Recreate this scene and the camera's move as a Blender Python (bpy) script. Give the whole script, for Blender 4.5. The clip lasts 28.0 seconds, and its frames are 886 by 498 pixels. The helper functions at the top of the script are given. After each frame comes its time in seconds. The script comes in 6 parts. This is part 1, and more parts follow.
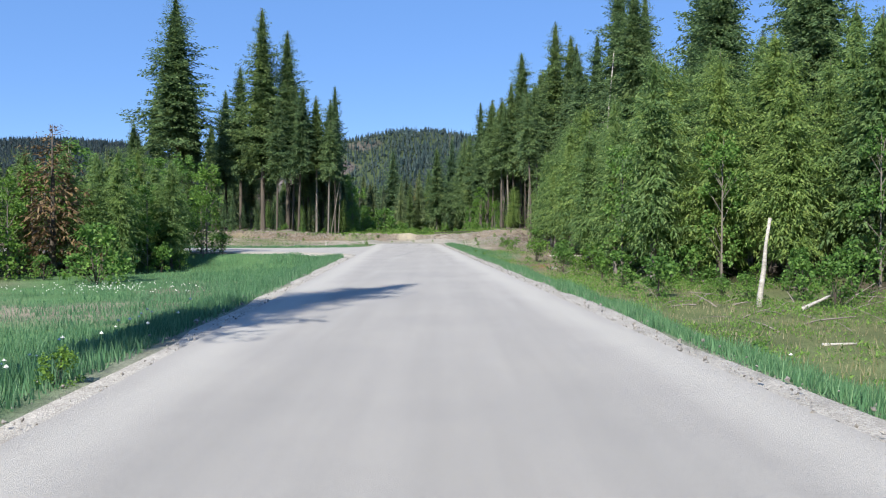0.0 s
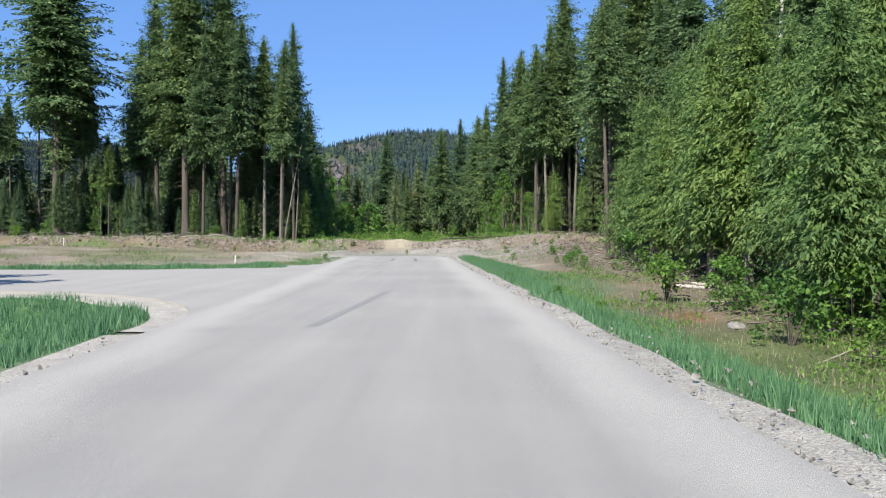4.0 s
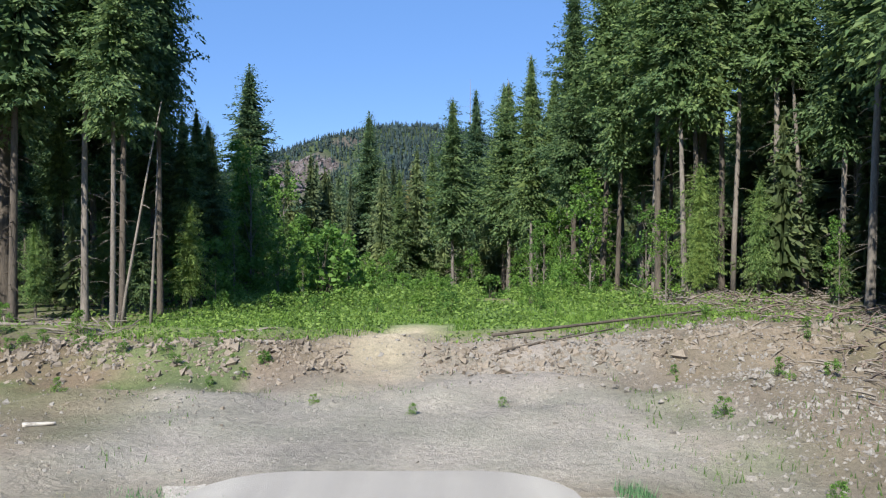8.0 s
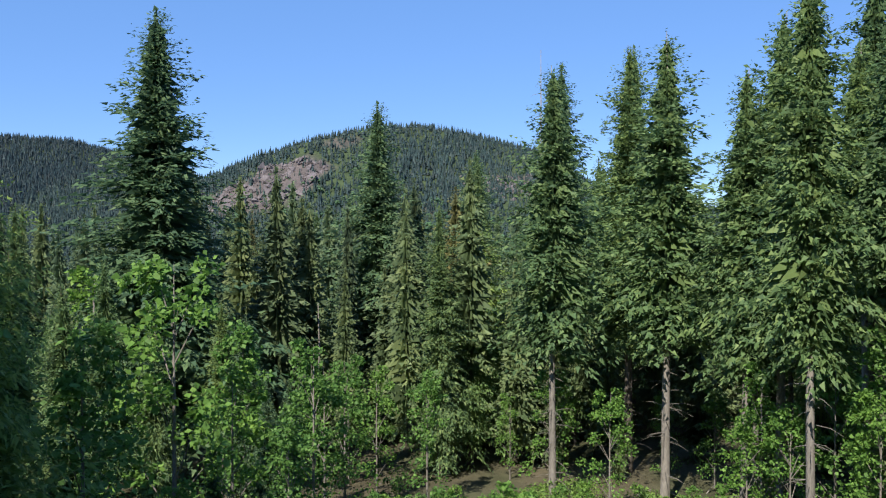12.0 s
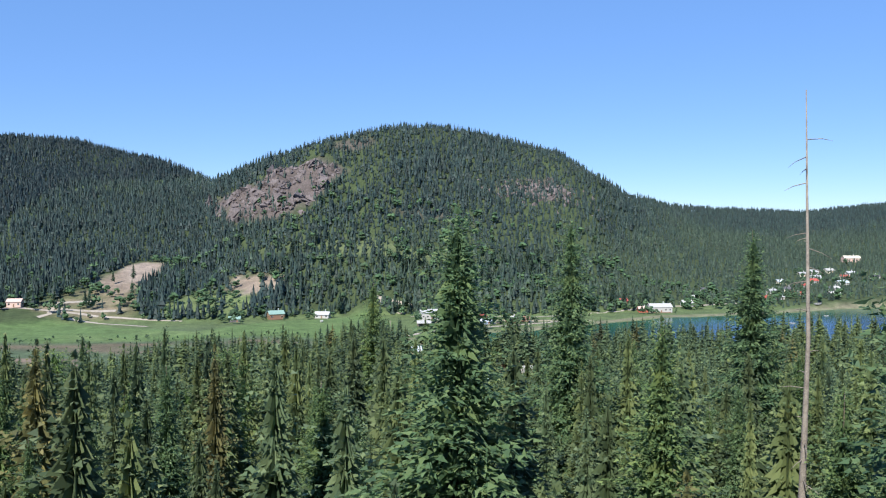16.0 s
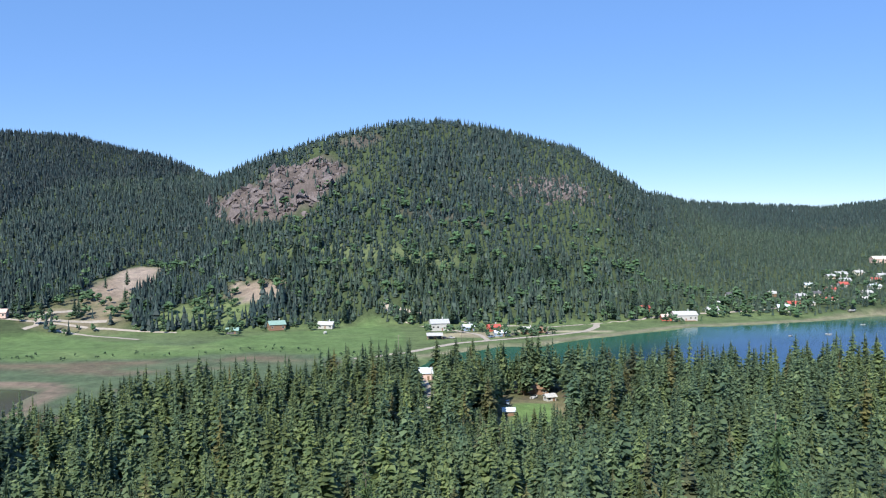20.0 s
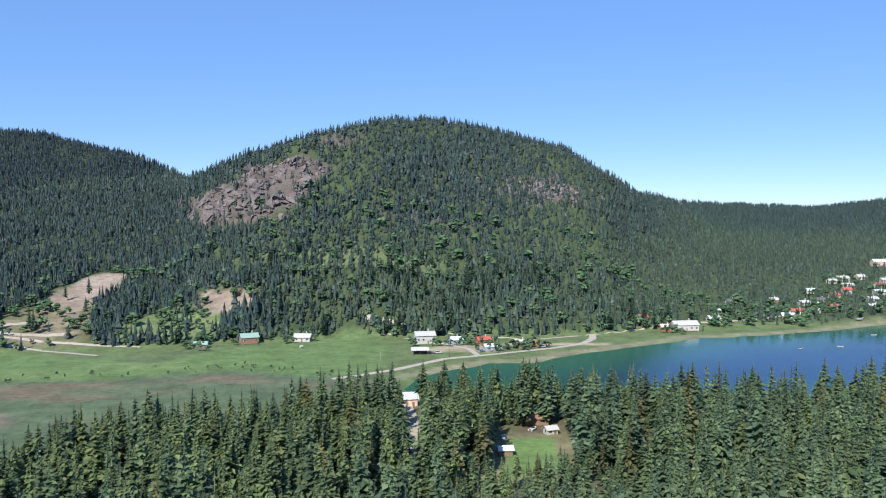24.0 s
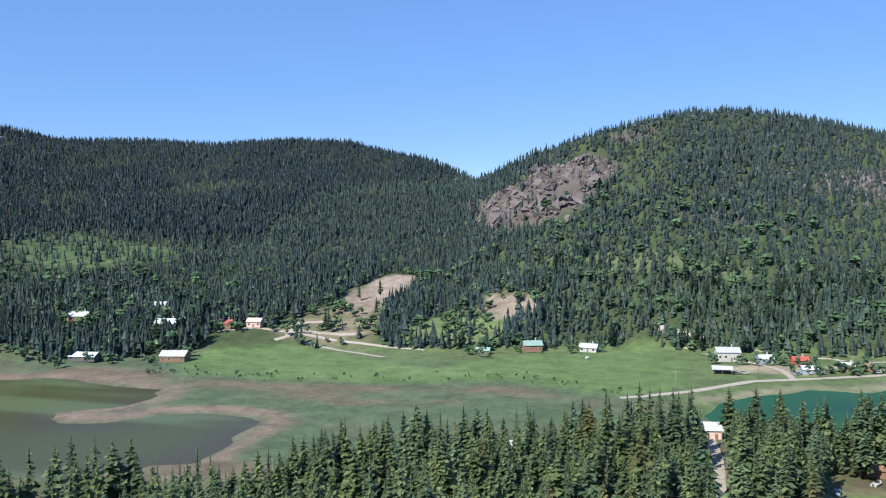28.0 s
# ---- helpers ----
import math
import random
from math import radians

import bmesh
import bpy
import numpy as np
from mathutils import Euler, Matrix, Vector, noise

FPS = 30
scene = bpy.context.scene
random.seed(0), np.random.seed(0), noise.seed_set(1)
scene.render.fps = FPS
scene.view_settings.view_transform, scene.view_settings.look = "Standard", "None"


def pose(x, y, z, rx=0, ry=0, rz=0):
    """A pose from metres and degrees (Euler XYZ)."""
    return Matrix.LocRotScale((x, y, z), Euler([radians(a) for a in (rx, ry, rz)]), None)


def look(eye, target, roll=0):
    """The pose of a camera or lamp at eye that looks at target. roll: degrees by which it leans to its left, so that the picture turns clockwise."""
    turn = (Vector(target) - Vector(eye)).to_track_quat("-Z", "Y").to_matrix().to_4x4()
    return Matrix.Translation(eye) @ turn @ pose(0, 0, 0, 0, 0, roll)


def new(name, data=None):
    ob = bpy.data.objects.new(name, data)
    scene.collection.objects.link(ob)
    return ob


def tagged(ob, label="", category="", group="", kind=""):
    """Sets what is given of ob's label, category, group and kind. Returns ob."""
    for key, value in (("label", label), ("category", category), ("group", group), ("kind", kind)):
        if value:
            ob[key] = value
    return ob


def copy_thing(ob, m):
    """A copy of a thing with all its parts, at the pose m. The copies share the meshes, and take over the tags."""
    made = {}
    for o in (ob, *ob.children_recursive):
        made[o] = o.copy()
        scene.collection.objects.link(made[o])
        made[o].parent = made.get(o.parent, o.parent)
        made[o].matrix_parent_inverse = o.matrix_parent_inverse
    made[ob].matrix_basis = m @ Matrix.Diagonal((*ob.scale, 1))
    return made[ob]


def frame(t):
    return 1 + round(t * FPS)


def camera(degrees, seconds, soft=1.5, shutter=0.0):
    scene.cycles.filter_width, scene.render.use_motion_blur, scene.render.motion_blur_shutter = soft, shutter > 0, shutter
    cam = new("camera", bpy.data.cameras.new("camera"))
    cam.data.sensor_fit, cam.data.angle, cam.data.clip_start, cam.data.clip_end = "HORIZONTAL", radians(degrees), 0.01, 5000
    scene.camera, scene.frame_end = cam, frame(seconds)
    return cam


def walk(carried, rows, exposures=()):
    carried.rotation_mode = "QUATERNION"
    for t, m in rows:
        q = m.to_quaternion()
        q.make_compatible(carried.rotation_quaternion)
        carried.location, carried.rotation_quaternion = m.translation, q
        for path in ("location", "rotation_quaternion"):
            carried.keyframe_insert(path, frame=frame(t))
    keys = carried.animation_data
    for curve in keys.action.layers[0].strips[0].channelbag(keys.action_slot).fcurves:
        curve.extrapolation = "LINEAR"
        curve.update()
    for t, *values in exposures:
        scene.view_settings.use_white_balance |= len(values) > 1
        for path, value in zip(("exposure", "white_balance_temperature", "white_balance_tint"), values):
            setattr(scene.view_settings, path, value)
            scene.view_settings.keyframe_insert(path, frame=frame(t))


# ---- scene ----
cam = camera(55.8, 28.0, 1.15)
PATH = [
    (0.0, pose(0.00, 0.00, 1.90, 88.62, -0.03, 0.00)),
    (0.5, pose(-0.11, 4.87, 1.85, 88.67, -0.03, 0.06)),
    (1.0, pose(-0.21, 9.77, 1.79, 88.73, -0.03, 0.05)),
    (1.5, pose(-0.32, 14.75, 1.73, 88.74, -0.02, 0.07)),
    (2.0, pose(-0.42, 19.81, 1.67, 88.81, -0.02, 0.03)),
    (2.5, pose(-0.53, 24.95, 1.62, 88.80, -0.02, -0.00)),
    (4.5, pose(-0.79, 47.17, 1.94, 89.01, -0.05, 0.20)),
    (5.0, pose(-0.92, 52.97, 2.30, 88.90, -0.05, 0.01)),
    (5.5, pose(-1.08, 58.82, 2.70, 88.81, -0.06, -0.21)),
    (6.0, pose(-1.32, 64.71, 3.17, 88.74, -0.07, -0.38)),
    (6.5, pose(-1.67, 70.61, 3.66, 88.73, -0.06, -0.48)),
    (7.0, pose(-2.14, 76.53, 4.16, 88.71, -0.05, -0.54)),
    (7.5, pose(-2.71, 82.44, 4.65, 88.67, -0.04, -0.60)),
    (8.0, pose(-3.35, 88.32, 5.16, 88.66, -0.04, -0.66)),
    (8.5, pose(-4.02, 94.13, 5.70, 88.67, -0.03, -0.70)),
    (9.0, pose(-4.70, 99.86, 6.21, 88.65, -0.01, -0.77)),
    (9.5, pose(-5.35, 105.51, 6.80, 88.71, -0.01, -0.91)),
    (10.0, pose(-5.96, 111.07, 7.44, 88.67, 0.01, -0.92)),
    (10.5, pose(-6.52, 116.54, 8.11, 88.69, 0.02, -1.02)),
    (11.0, pose(-7.05, 121.89, 8.83, 88.63, 0.04, -1.04)),
    (11.5, pose(-7.56, 127.11, 9.62, 88.68, 0.05, -1.15)),
    (12.0, pose(-8.08, 132.21, 10.47, 88.71, 0.05, -1.23)),
    (12.5, pose(-8.60, 137.21, 11.37, 88.72, 0.05, -1.29)),
    (14.5, pose(-11.38, 156.48, 16.40, 88.62, -0.11, -1.42)),
    (15.0, pose(-11.87, 161.10, 17.73, 88.56, -0.12, -1.11)),
    (15.5, pose(-12.30, 165.67, 19.04, 88.51, -0.12, -0.77)),
    (16.0, pose(-12.68, 170.18, 20.25, 88.45, -0.11, -0.45)),
    (16.5, pose(-13.00, 174.64, 21.41, 88.42, -0.11, -0.20)),
    (17.0, pose(-13.27, 179.10, 22.49, 88.33, -0.10, 0.01)),
    (17.5, pose(-13.53, 183.61, 23.55, 88.28, -0.08, 0.16)),
    (18.0, pose(-13.77, 188.16, 24.58, 88.21, -0.06, 0.23)),
    (18.5, pose(-14.00, 192.77, 25.59, 88.12, -0.04, 0.27)),
    (19.0, pose(-14.22, 197.45, 26.57, 88.02, -0.02, 0.23)),
    (19.5, pose(-14.41, 202.19, 27.51, 87.97, -0.00, 0.18)),
    (20.0, pose(-14.58, 206.98, 28.43, 87.91, 0.02, 0.08)),
    (20.5, pose(-14.75, 211.81, 29.30, 87.86, 0.02, -0.01)),
    (21.0, pose(-14.90, 216.67, 30.13, 87.84, 0.02, -0.11)),
    (21.5, pose(-15.05, 221.54, 30.92, 87.79, 0.02, -0.27)),
    (23.5, pose(-15.57, 241.16, 32.72, 87.72, 0.02, -0.84)),
    (24.0, pose(-15.77, 245.90, 32.85, 87.72, 0.01, -1.02)),
    (24.5, pose(-16.00, 250.61, 32.91, 87.73, 0.01, -1.17)),
    (25.0, pose(-16.27, 255.27, 32.88, 87.73, 0.02, -1.33)),
    (25.5, pose(-16.60, 259.88, 32.78, 87.76, 0.06, 0.09)),
    (26.0, pose(-16.99, 264.40, 32.65, 87.78, 0.10, 2.40)),
    (26.5, pose(-17.45, 268.89, 32.48, 87.80, 0.17, 5.58)),
    (27.0, pose(-18.00, 273.33, 32.31, 87.84, 0.23, 9.61)),
    (27.5, pose(-18.61, 277.72, 32.13, 87.89, 0.29, 14.29)),
    (28.0, pose(-19.27, 282.09, 31.95, 87.96, 0.34, 18.65)),
]
walk(cam, PATH, [(0.0, 0.75)])

# ---- light ----
SUN_EL = radians(43)
SUN_FROM = Vector((-0.40, -0.917, 0)).normalized()
world = bpy.data.worlds.new("sky")
scene.world = world
world.use_nodes = True
_nt = world.node_tree
_sky = _nt.nodes.new("ShaderNodeTexSky")
_sky.sky_type = 'NISHITA'
_sky.sun_disc = False
_sky.sun_elevation = SUN_EL
_sky.sun_rotation = math.atan2(SUN_FROM.x, SUN_FROM.y)
_sky.altitude = 3000
_sky.air_density = 1.0
_sky.dust_density = 0.0
_sky.ozone_density = 3.5
_bg = _nt.nodes["Background"]
_bg.inputs[1].default_value = 0.092
_hs = _nt.nodes.new("ShaderNodeHueSaturation")
_hs.inputs["Saturation"].default_value = 1.08
_hs.inputs["Hue"].default_value = 0.508
_nt.links.new(_sky.outputs[0], _hs.inputs["Color"])
_air = _nt.nodes.new("ShaderNodeMix")
_air.data_type = 'RGBA'
_air.inputs[0].default_value = 0.5
_air.inputs[7].default_value = (1.38, 3.22, 7.1, 1)
_nt.links.new(_hs.outputs[0], _air.inputs[6])
_nt.links.new(_air.outputs[2], _bg.inputs[0])
sun_data = bpy.data.lights.new("sun", 'SUN')
sun_data.energy = 5.0
sun_data.angle = radians(0.53)
sun_data.color = (1.0, 0.955, 0.84)
sun = new("sun", sun_data)
_eye = SUN_FROM * math.cos(SUN_EL) * 300 + Vector((0, 0, math.sin(SUN_EL) * 300))
sun.matrix_world = look(_eye, (0, 0, 0))


# ---- materials ----
def nodes_of(name):
    m = bpy.data.materials.new(name)
    m.use_nodes = True
    nt = m.node_tree
    return m, nt, nt.nodes["Principled BSDF"]


def ramp(nt, fac, stops):
    n = nt.nodes.new("ShaderNodeValToRGB")
    el = n.color_ramp.elements
    while len(el) < len(stops):
        el.new(0.5)
    for e, (p, c) in zip(el, stops):
        e.position, e.color = p, (*c, 1)
    nt.links.new(fac, n.inputs[0])
    return n.outputs[0]


def noise_tex(nt, scale, detail=4, rough=0.6, stretch=(1, 1, 1), coord="Object"):
    tc = nt.nodes.new("ShaderNodeTexCoord")
    mp = nt.nodes.new("ShaderNodeMapping")
    mp.inputs["Scale"].default_value = stretch
    n = nt.nodes.new("ShaderNodeTexNoise")
    n.inputs["Scale"].default_value = scale
    n.inputs["Detail"].default_value = detail
    n.inputs["Roughness"].default_value = rough
    nt.links.new(tc.outputs[coord], mp.inputs[0])
    nt.links.new(mp.outputs[0], n.inputs[0])
    return n.outputs[0]


def mixc(nt, fac, a, b, mode='MIX'):
    n = nt.nodes.new("ShaderNodeMix")
    n.data_type, n.blend_type = 'RGBA', mode
    for sock, v in ((n.inputs[0], fac), (n.inputs[6], a), (n.inputs[7], b)):
        if isinstance(v, (int, float)):
            sock.default_value = v
        elif isinstance(v, tuple):
            sock.default_value = (*v, 1)
        else:
            nt.links.new(v, sock)
    return n.outputs[2]


def bump(nt, height, dist, strength=1.0):
    n = nt.nodes.new("ShaderNodeBump")
    n.inputs["Distance"].default_value = dist
    n.inputs["Strength"].default_value = strength
    nt.links.new(height, n.inputs["Height"])
    return n.outputs[0]


def plain(name, c1, c2, scale=4.0, rough=0.8, relief=0.01, metal=0.0, stretch=(1, 1, 1), fine=40.0):
    """A surface of two mingled tones with fine relief."""
    m, nt, p = nodes_of(name)
    a = noise_tex(nt, scale, stretch=stretch)
    b = noise_tex(nt, fine, 3, stretch=stretch)
    col = ramp(nt, a, [(0.35, c1), (0.65, c2)])
    col = mixc(nt, 0.35, col, ramp(nt, b, [(0.35, tuple(v * 0.6 for v in c1)), (0.65, tuple(min(1, v * 1.3) for v in c2))]))
    nt.links.new(col, p.inputs["Base Color"])
    p.inputs["Roughness"].default_value = rough
    p.inputs["Metallic"].default_value = metal
    nt.links.new(bump(nt, b, relief), p.inputs["Normal"])
    return m


def foliage(name, dark, mid, light, glow=0.25, tinted=False, rough=0.6):
    """Leaves or needles: tone by leaf and by plant, some light through them."""
    m, nt, p = nodes_of(name)
    geo = nt.nodes.new("ShaderNodeNewGeometry")
    info = nt.nodes.new("ShaderNodeObjectInfo")
    col = ramp(nt, geo.outputs["Random Per Island"], [(0.0, dark), (0.5, mid), (1.0, light)])
    if tinted:
        at = nt.nodes.new("ShaderNodeAttribute")
        at.attribute_name = "tint"
        col = mixc(nt, 1.0, col, at.outputs["Color"], 'MULTIPLY')
    else:
        tone = ramp(nt, info.outputs["Random"], [(0.0, (0.76, 0.82, 0.88)), (0.5, (0.98, 1, 1)), (1.0, (1.14, 1.08, 0.90))])
        col = mixc(nt, 1.0, col, tone, 'MULTIPLY')
    nt.links.new(col, p.inputs["Base Color"])
    p.inputs["Roughness"].default_value = rough
    p.inputs["Specular IOR Level"].default_value = 0.3
    tr = nt.nodes.new("ShaderNodeBsdfTranslucent")
    nt.links.new(col, tr.inputs[0])
    mx = nt.nodes.new("ShaderNodeMixShader")
    mx.inputs[0].default_value = glow
    nt.links.new(p.outputs[0], mx.inputs[1])
    nt.links.new(tr.outputs[0], mx.inputs[2])
    nt.links.new(mx.outputs[0], nt.nodes["Material Output"].inputs[0])
    return m


M = {}
M["fir"] = foliage("fir_needles", (0.065, 0.114, 0.050), (0.113, 0.185, 0.074), (0.203, 0.280, 0.106), 0.42)
M["spruce"] = foliage("spruce_needles", (0.062, 0.111, 0.062), (0.104, 0.177, 0.085), (0.185, 0.259, 0.113), 0.42)
M["cedar"] = foliage("cedar_sprays", (0.092, 0.165, 0.056), (0.165, 0.262, 0.084), (0.275, 0.375, 0.125), 0.48)
M["leaf"] = foliage("broad_leaves", (0.074, 0.156, 0.034), (0.126, 0.246, 0.053), (0.210, 0.354, 0.083), 0.45)
M["dead"] = foliage("dead_needles", (0.085, 0.055, 0.032), (0.150, 0.090, 0.045), (0.210, 0.140, 0.060), 0.15)
M["stand"] = foliage("stand_needles", (0.058, 0.090, 0.062), (0.094, 0.136, 0.088), (0.146, 0.188, 0.116), 0.42, True)
# far needles carry the blue of distance haze in their base colour
M["far"] = foliage("far_needles_hazed", (0.030, 0.047, 0.043), (0.045, 0.067, 0.059), (0.066, 0.091, 0.073), 0.25, True)
M["grass"] = foliage("grass_blades", (0.064, 0.156, 0.078), (0.112, 0.250, 0.122), (0.205, 0.340, 0.186), 0.4)
M["weed"] = foliage("weed_leaves", (0.080, 0.145, 0.036), (0.118, 0.205, 0.048), (0.165, 0.255, 0.072), 0.35)
M["herb"] = foliage("herb_leaves", (0.072, 0.132, 0.034), (0.150, 0.252, 0.056), (0.250, 0.365, 0.095), 0.42)
M["brush"] = plain("reddish_brushwood", (0.100, 0.072, 0.062), (0.215, 0.168, 0.145), 3, 0.9, 0.02, fine=30)
M["petal"] = plain("dandelion_heads", (0.75, 0.74, 0.68), (0.85, 0.84, 0.8), 20, 0.9)
M["bark"] = plain("bark", (0.055, 0.046, 0.039), (0.125, 0.104, 0.086), 3, 0.95, 0.03, stretch=(1, 1, 0.15), fine=30)
M["barkpale"] = plain("pale_bark", (0.110, 0.097, 0.086), (0.225, 0.200, 0.178), 2.5, 0.9, 0.02, stretch=(1, 1, 0.2), fine=25)
M["birch"] = plain("white_bark", (0.22, 0.20, 0.18), (0.54, 0.51, 0.47), 3, 0.8, 0.01, stretch=(1, 1, 2.5), fine=14)
M["deadwood"] = plain("weathered_wood", (0.120, 0.103, 0.090), (0.265, 0.235, 0.205), 3, 0.9, 0.02, fine=30)
M["stone"] = plain("stones", (0.155, 0.142, 0.130), (0.300, 0.280, 0.260), 5, 0.9, 0.01)
M["crag"] = plain("crag_rock", (0.075, 0.062, 0.066), (0.165, 0.142, 0.148), 0.15, 0.95, 0.2, fine=0.9)
M["skid"] = plain("tyre_rubber_marks", (0.105, 0.105, 0.108), (0.185, 0.182, 0.182), 6, 0.8, 0.002)
M["skidfaint"] = plain("faint_tyre_marks", (0.200, 0.193, 0.187), (0.250, 0.241, 0.232), 6, 0.8, 0.002)
M["white"] = plain("white_paint", (0.32, 0.32, 0.325), (0.45, 0.45, 0.45), 2, 0.6, 0.002)
M["stake"] = plain("white_stake_wood", (0.62, 0.60, 0.55), (0.8, 0.78, 0.74), 6, 0.8, 0.004)
M["glass"] = plain("dark_window_glass", (0.02, 0.025, 0.03), (0.03, 0.035, 0.04), 1, 0.08, 0.0)
M["rubber"] = plain("tyre_black", (0.02, 0.02, 0.02), (0.035, 0.035, 0.035), 9, 0.8, 0.002)
M["steel"] = plain("galvanised_steel", (0.40, 0.41, 0.42), (0.55, 0.56, 0.57), 5, 0.45, 0.002, 0.8)
for _n, _c in dict(cream=(0.62, 0.58, 0.48), grey=(0.36, 0.37, 0.39), brown=(0.20, 0.12, 0.08), red=(0.36, 0.08, 0.06),
                   green=(0.20, 0.31, 0.28), blue=(0.22, 0.29, 0.40), tin=(0.48, 0.54, 0.62), pink=(0.55, 0.40, 0.36),
                   dark=(0.09, 0.09, 0.10), black=(0.03, 0.03, 0.035)).items():
    M[_n] = plain("paint_" + _n, tuple(v * 0.85 for v in _c), tuple(min(1, v * 1.15) for v in _c), 1.5, 0.6, 0.004)


def ground_material():
    m, nt, p = nodes_of("ground_soil_and_turf")
    at = nt.nodes.new("ShaderNodeAttribute")
    at.attribute_name = "tint"
    near = noise_tex(nt, 7.0, 6, 0.7)
    wide = noise_tex(nt, 0.35, 4, 0.6)
    fine = noise_tex(nt, 45.0, 3, 0.7)
    broad = noise_tex(nt, 0.10, 6, 0.7)
    col = mixc(nt, 1.0, at.outputs["Color"], ramp(nt, near, [(0.3, (0.74, 0.73, 0.71)), (0.5, (1, 1, 1)), (0.7, (1.2, 1.18, 1.15))]), 'MULTIPLY')
    col = mixc(nt, 1.0, col, ramp(nt, wide, [(0.3, (0.8, 0.84, 0.78)), (0.7, (1.15, 1.12, 1.1))]), 'MULTIPLY')
    col = mixc(nt, 1.0, col, ramp(nt, broad, [(0.35, (0.72, 0.72, 0.74)), (0.65, (1.25, 1.24, 1.22))]), 'MULTIPLY')
    col = mixc(nt, 0.42, col, mixc(nt, 1.0, col, ramp(nt, fine, [(0.35, (0.5, 0.48, 0.45)), (0.65, (1.4, 1.4, 1.4))]), 'MULTIPLY'))
    nt.links.new(col, p.inputs["Base Color"])
    p.inputs["Roughness"].default_value = 0.95
    p.inputs["Specular IOR Level"].default_value = 0.2
    nt.links.new(bump(nt, noise_tex(nt, 2.6, 9, 0.72), 0.14), p.inputs["Normal"])
    return m


def road_material():
    """Dusty pale chip seal with streaks along the wheel tracks."""
    m, nt, p = nodes_of("dusty_chip_seal")
    chips = noise_tex(nt, 160.0, 2, 0.8)
    streak = noise_tex(nt, 0.9, 5, 0.55, (1.6, 0.07, 1))
    blot = noise_tex(nt, 0.25, 4, 0.6)
    col = ramp(nt, streak, [(0.25, (0.285, 0.272, 0.258)), (0.5, (0.315, 0.300, 0.284)), (0.8, (0.355, 0.337, 0.318))])
    col = mixc(nt, 1.0, col, ramp(nt, blot, [(0.3, (0.93, 0.93, 0.94)), (0.7, (1.06, 1.05, 1.04))]), 'MULTIPLY')
    col = mixc(nt, 1.0, col, ramp(nt, chips, [(0.35, (0.8, 0.8, 0.8)), (0.65, (1.15, 1.15, 1.15))]), 'MULTIPLY')
    # dust blown to the edges of the seal
    tc = nt.nodes.new("ShaderNodeTexCoord")
    sp = nt.nodes.new("ShaderNodeSeparateXYZ")
    nt.links.new(tc.outputs["Object"], sp.inputs[0])

    def calc(op, a, c):
        n = nt.nodes.new("ShaderNodeMath")
        n.operation = op
        for sock, v in zip(n.inputs, (a, c)):
            if isinstance(v, float):
                sock.default_value = v
            else:
                nt.links.new(v, sock)
        return n.outputs[0]
    across = calc('ABSOLUTE', calc('ADD', calc('ADD', sp.outputs[0], calc('MULTIPLY', sp.outputs[1], 0.045)), -0.35), 0.0)
    across = calc('ADD', calc('MULTIPLY', across, 0.1), calc('MULTIPLY', calc('SUBTRACT', blot, 0.5), 0.10))
    dust = ramp(nt, across, [(0.0, (0, 0, 0)), (0.25, (0, 0, 0)), (0.315, (0.7, 0.7, 0.7)), (0.345, (0.7, 0.7, 0.7)), (0.385, (0.2, 0.2, 0.2))])
    col = mixc(nt, dust, col, (0.405, 0.384, 0.358))
    nt.links.new(col, p.inputs["Base Color"])
    p.inputs["Roughness"].default_value = 0.9
    p.inputs["Specular IOR Level"].default_value = 0.25
    nt.links.new(bump(nt, chips, 0.006), p.inputs["Normal"])
    return m


def gravel_material():
    m, nt, p = nodes_of("roadside_gravel")
    tc = nt.nodes.new("ShaderNodeTexCoord")
    vo = nt.nodes.new("ShaderNodeTexVoronoi")
    vo.inputs["Scale"].default_value = 42.0
    nt.links.new(tc.outputs["Object"], vo.inputs[0])
    soft = noise_tex(nt, 1.2, 4)
    sep = nt.nodes.new("ShaderNodeSeparateColor")
    nt.links.new(vo.outputs["Color"], sep.inputs[0])
    col = ramp(nt, sep.outputs[0], [(0.0, (0.25, 0.235, 0.22)), (0.5, (0.35, 0.33, 0.31)), (1.0, (0.47, 0.45, 0.425))])
    col = mixc(nt, 1.0, col, ramp(nt, soft, [(0.3, (0.8, 0.78, 0.74)), (0.7, (1.15, 1.12, 1.08))]), 'MULTIPLY')
    nt.links.new(col, p.inputs["Base Color"])
    p.inputs["Roughness"].default_value = 0.95
    nt.links.new(bump(nt, vo.outputs["Distance"], 0.015), p.inputs["Normal"])
    return m


def water_material(name="lake_water", gloss=0.15, rough=0.07, ripple=0.14):
    m, nt, p = nodes_of(name)
    at = nt.nodes.new("ShaderNodeAttribute")
    at.attribute_name = "tint"
    nt.links.new(at.outputs["Color"], p.inputs["Base Color"])
    p.inputs["Roughness"].default_value = rough
    p.inputs["Specular IOR Level"].default_value = gloss
    p.inputs["IOR"].default_value = 1.33
    a = noise_tex(nt, 0.8, 4, 0.6, (1.0, 0.45, 1))
    b = noise_tex(nt, 0.02, 3, 0.6)
    mul = nt.nodes.new("ShaderNodeMath")
    mul.operation = 'MULTIPLY'
    nt.links.new(a, mul.inputs[0])
    nt.links.new(b, mul.inputs[1])
    nt.links.new(bump(nt, mul.outputs[0], ripple), p.inputs["Normal"])
    return m


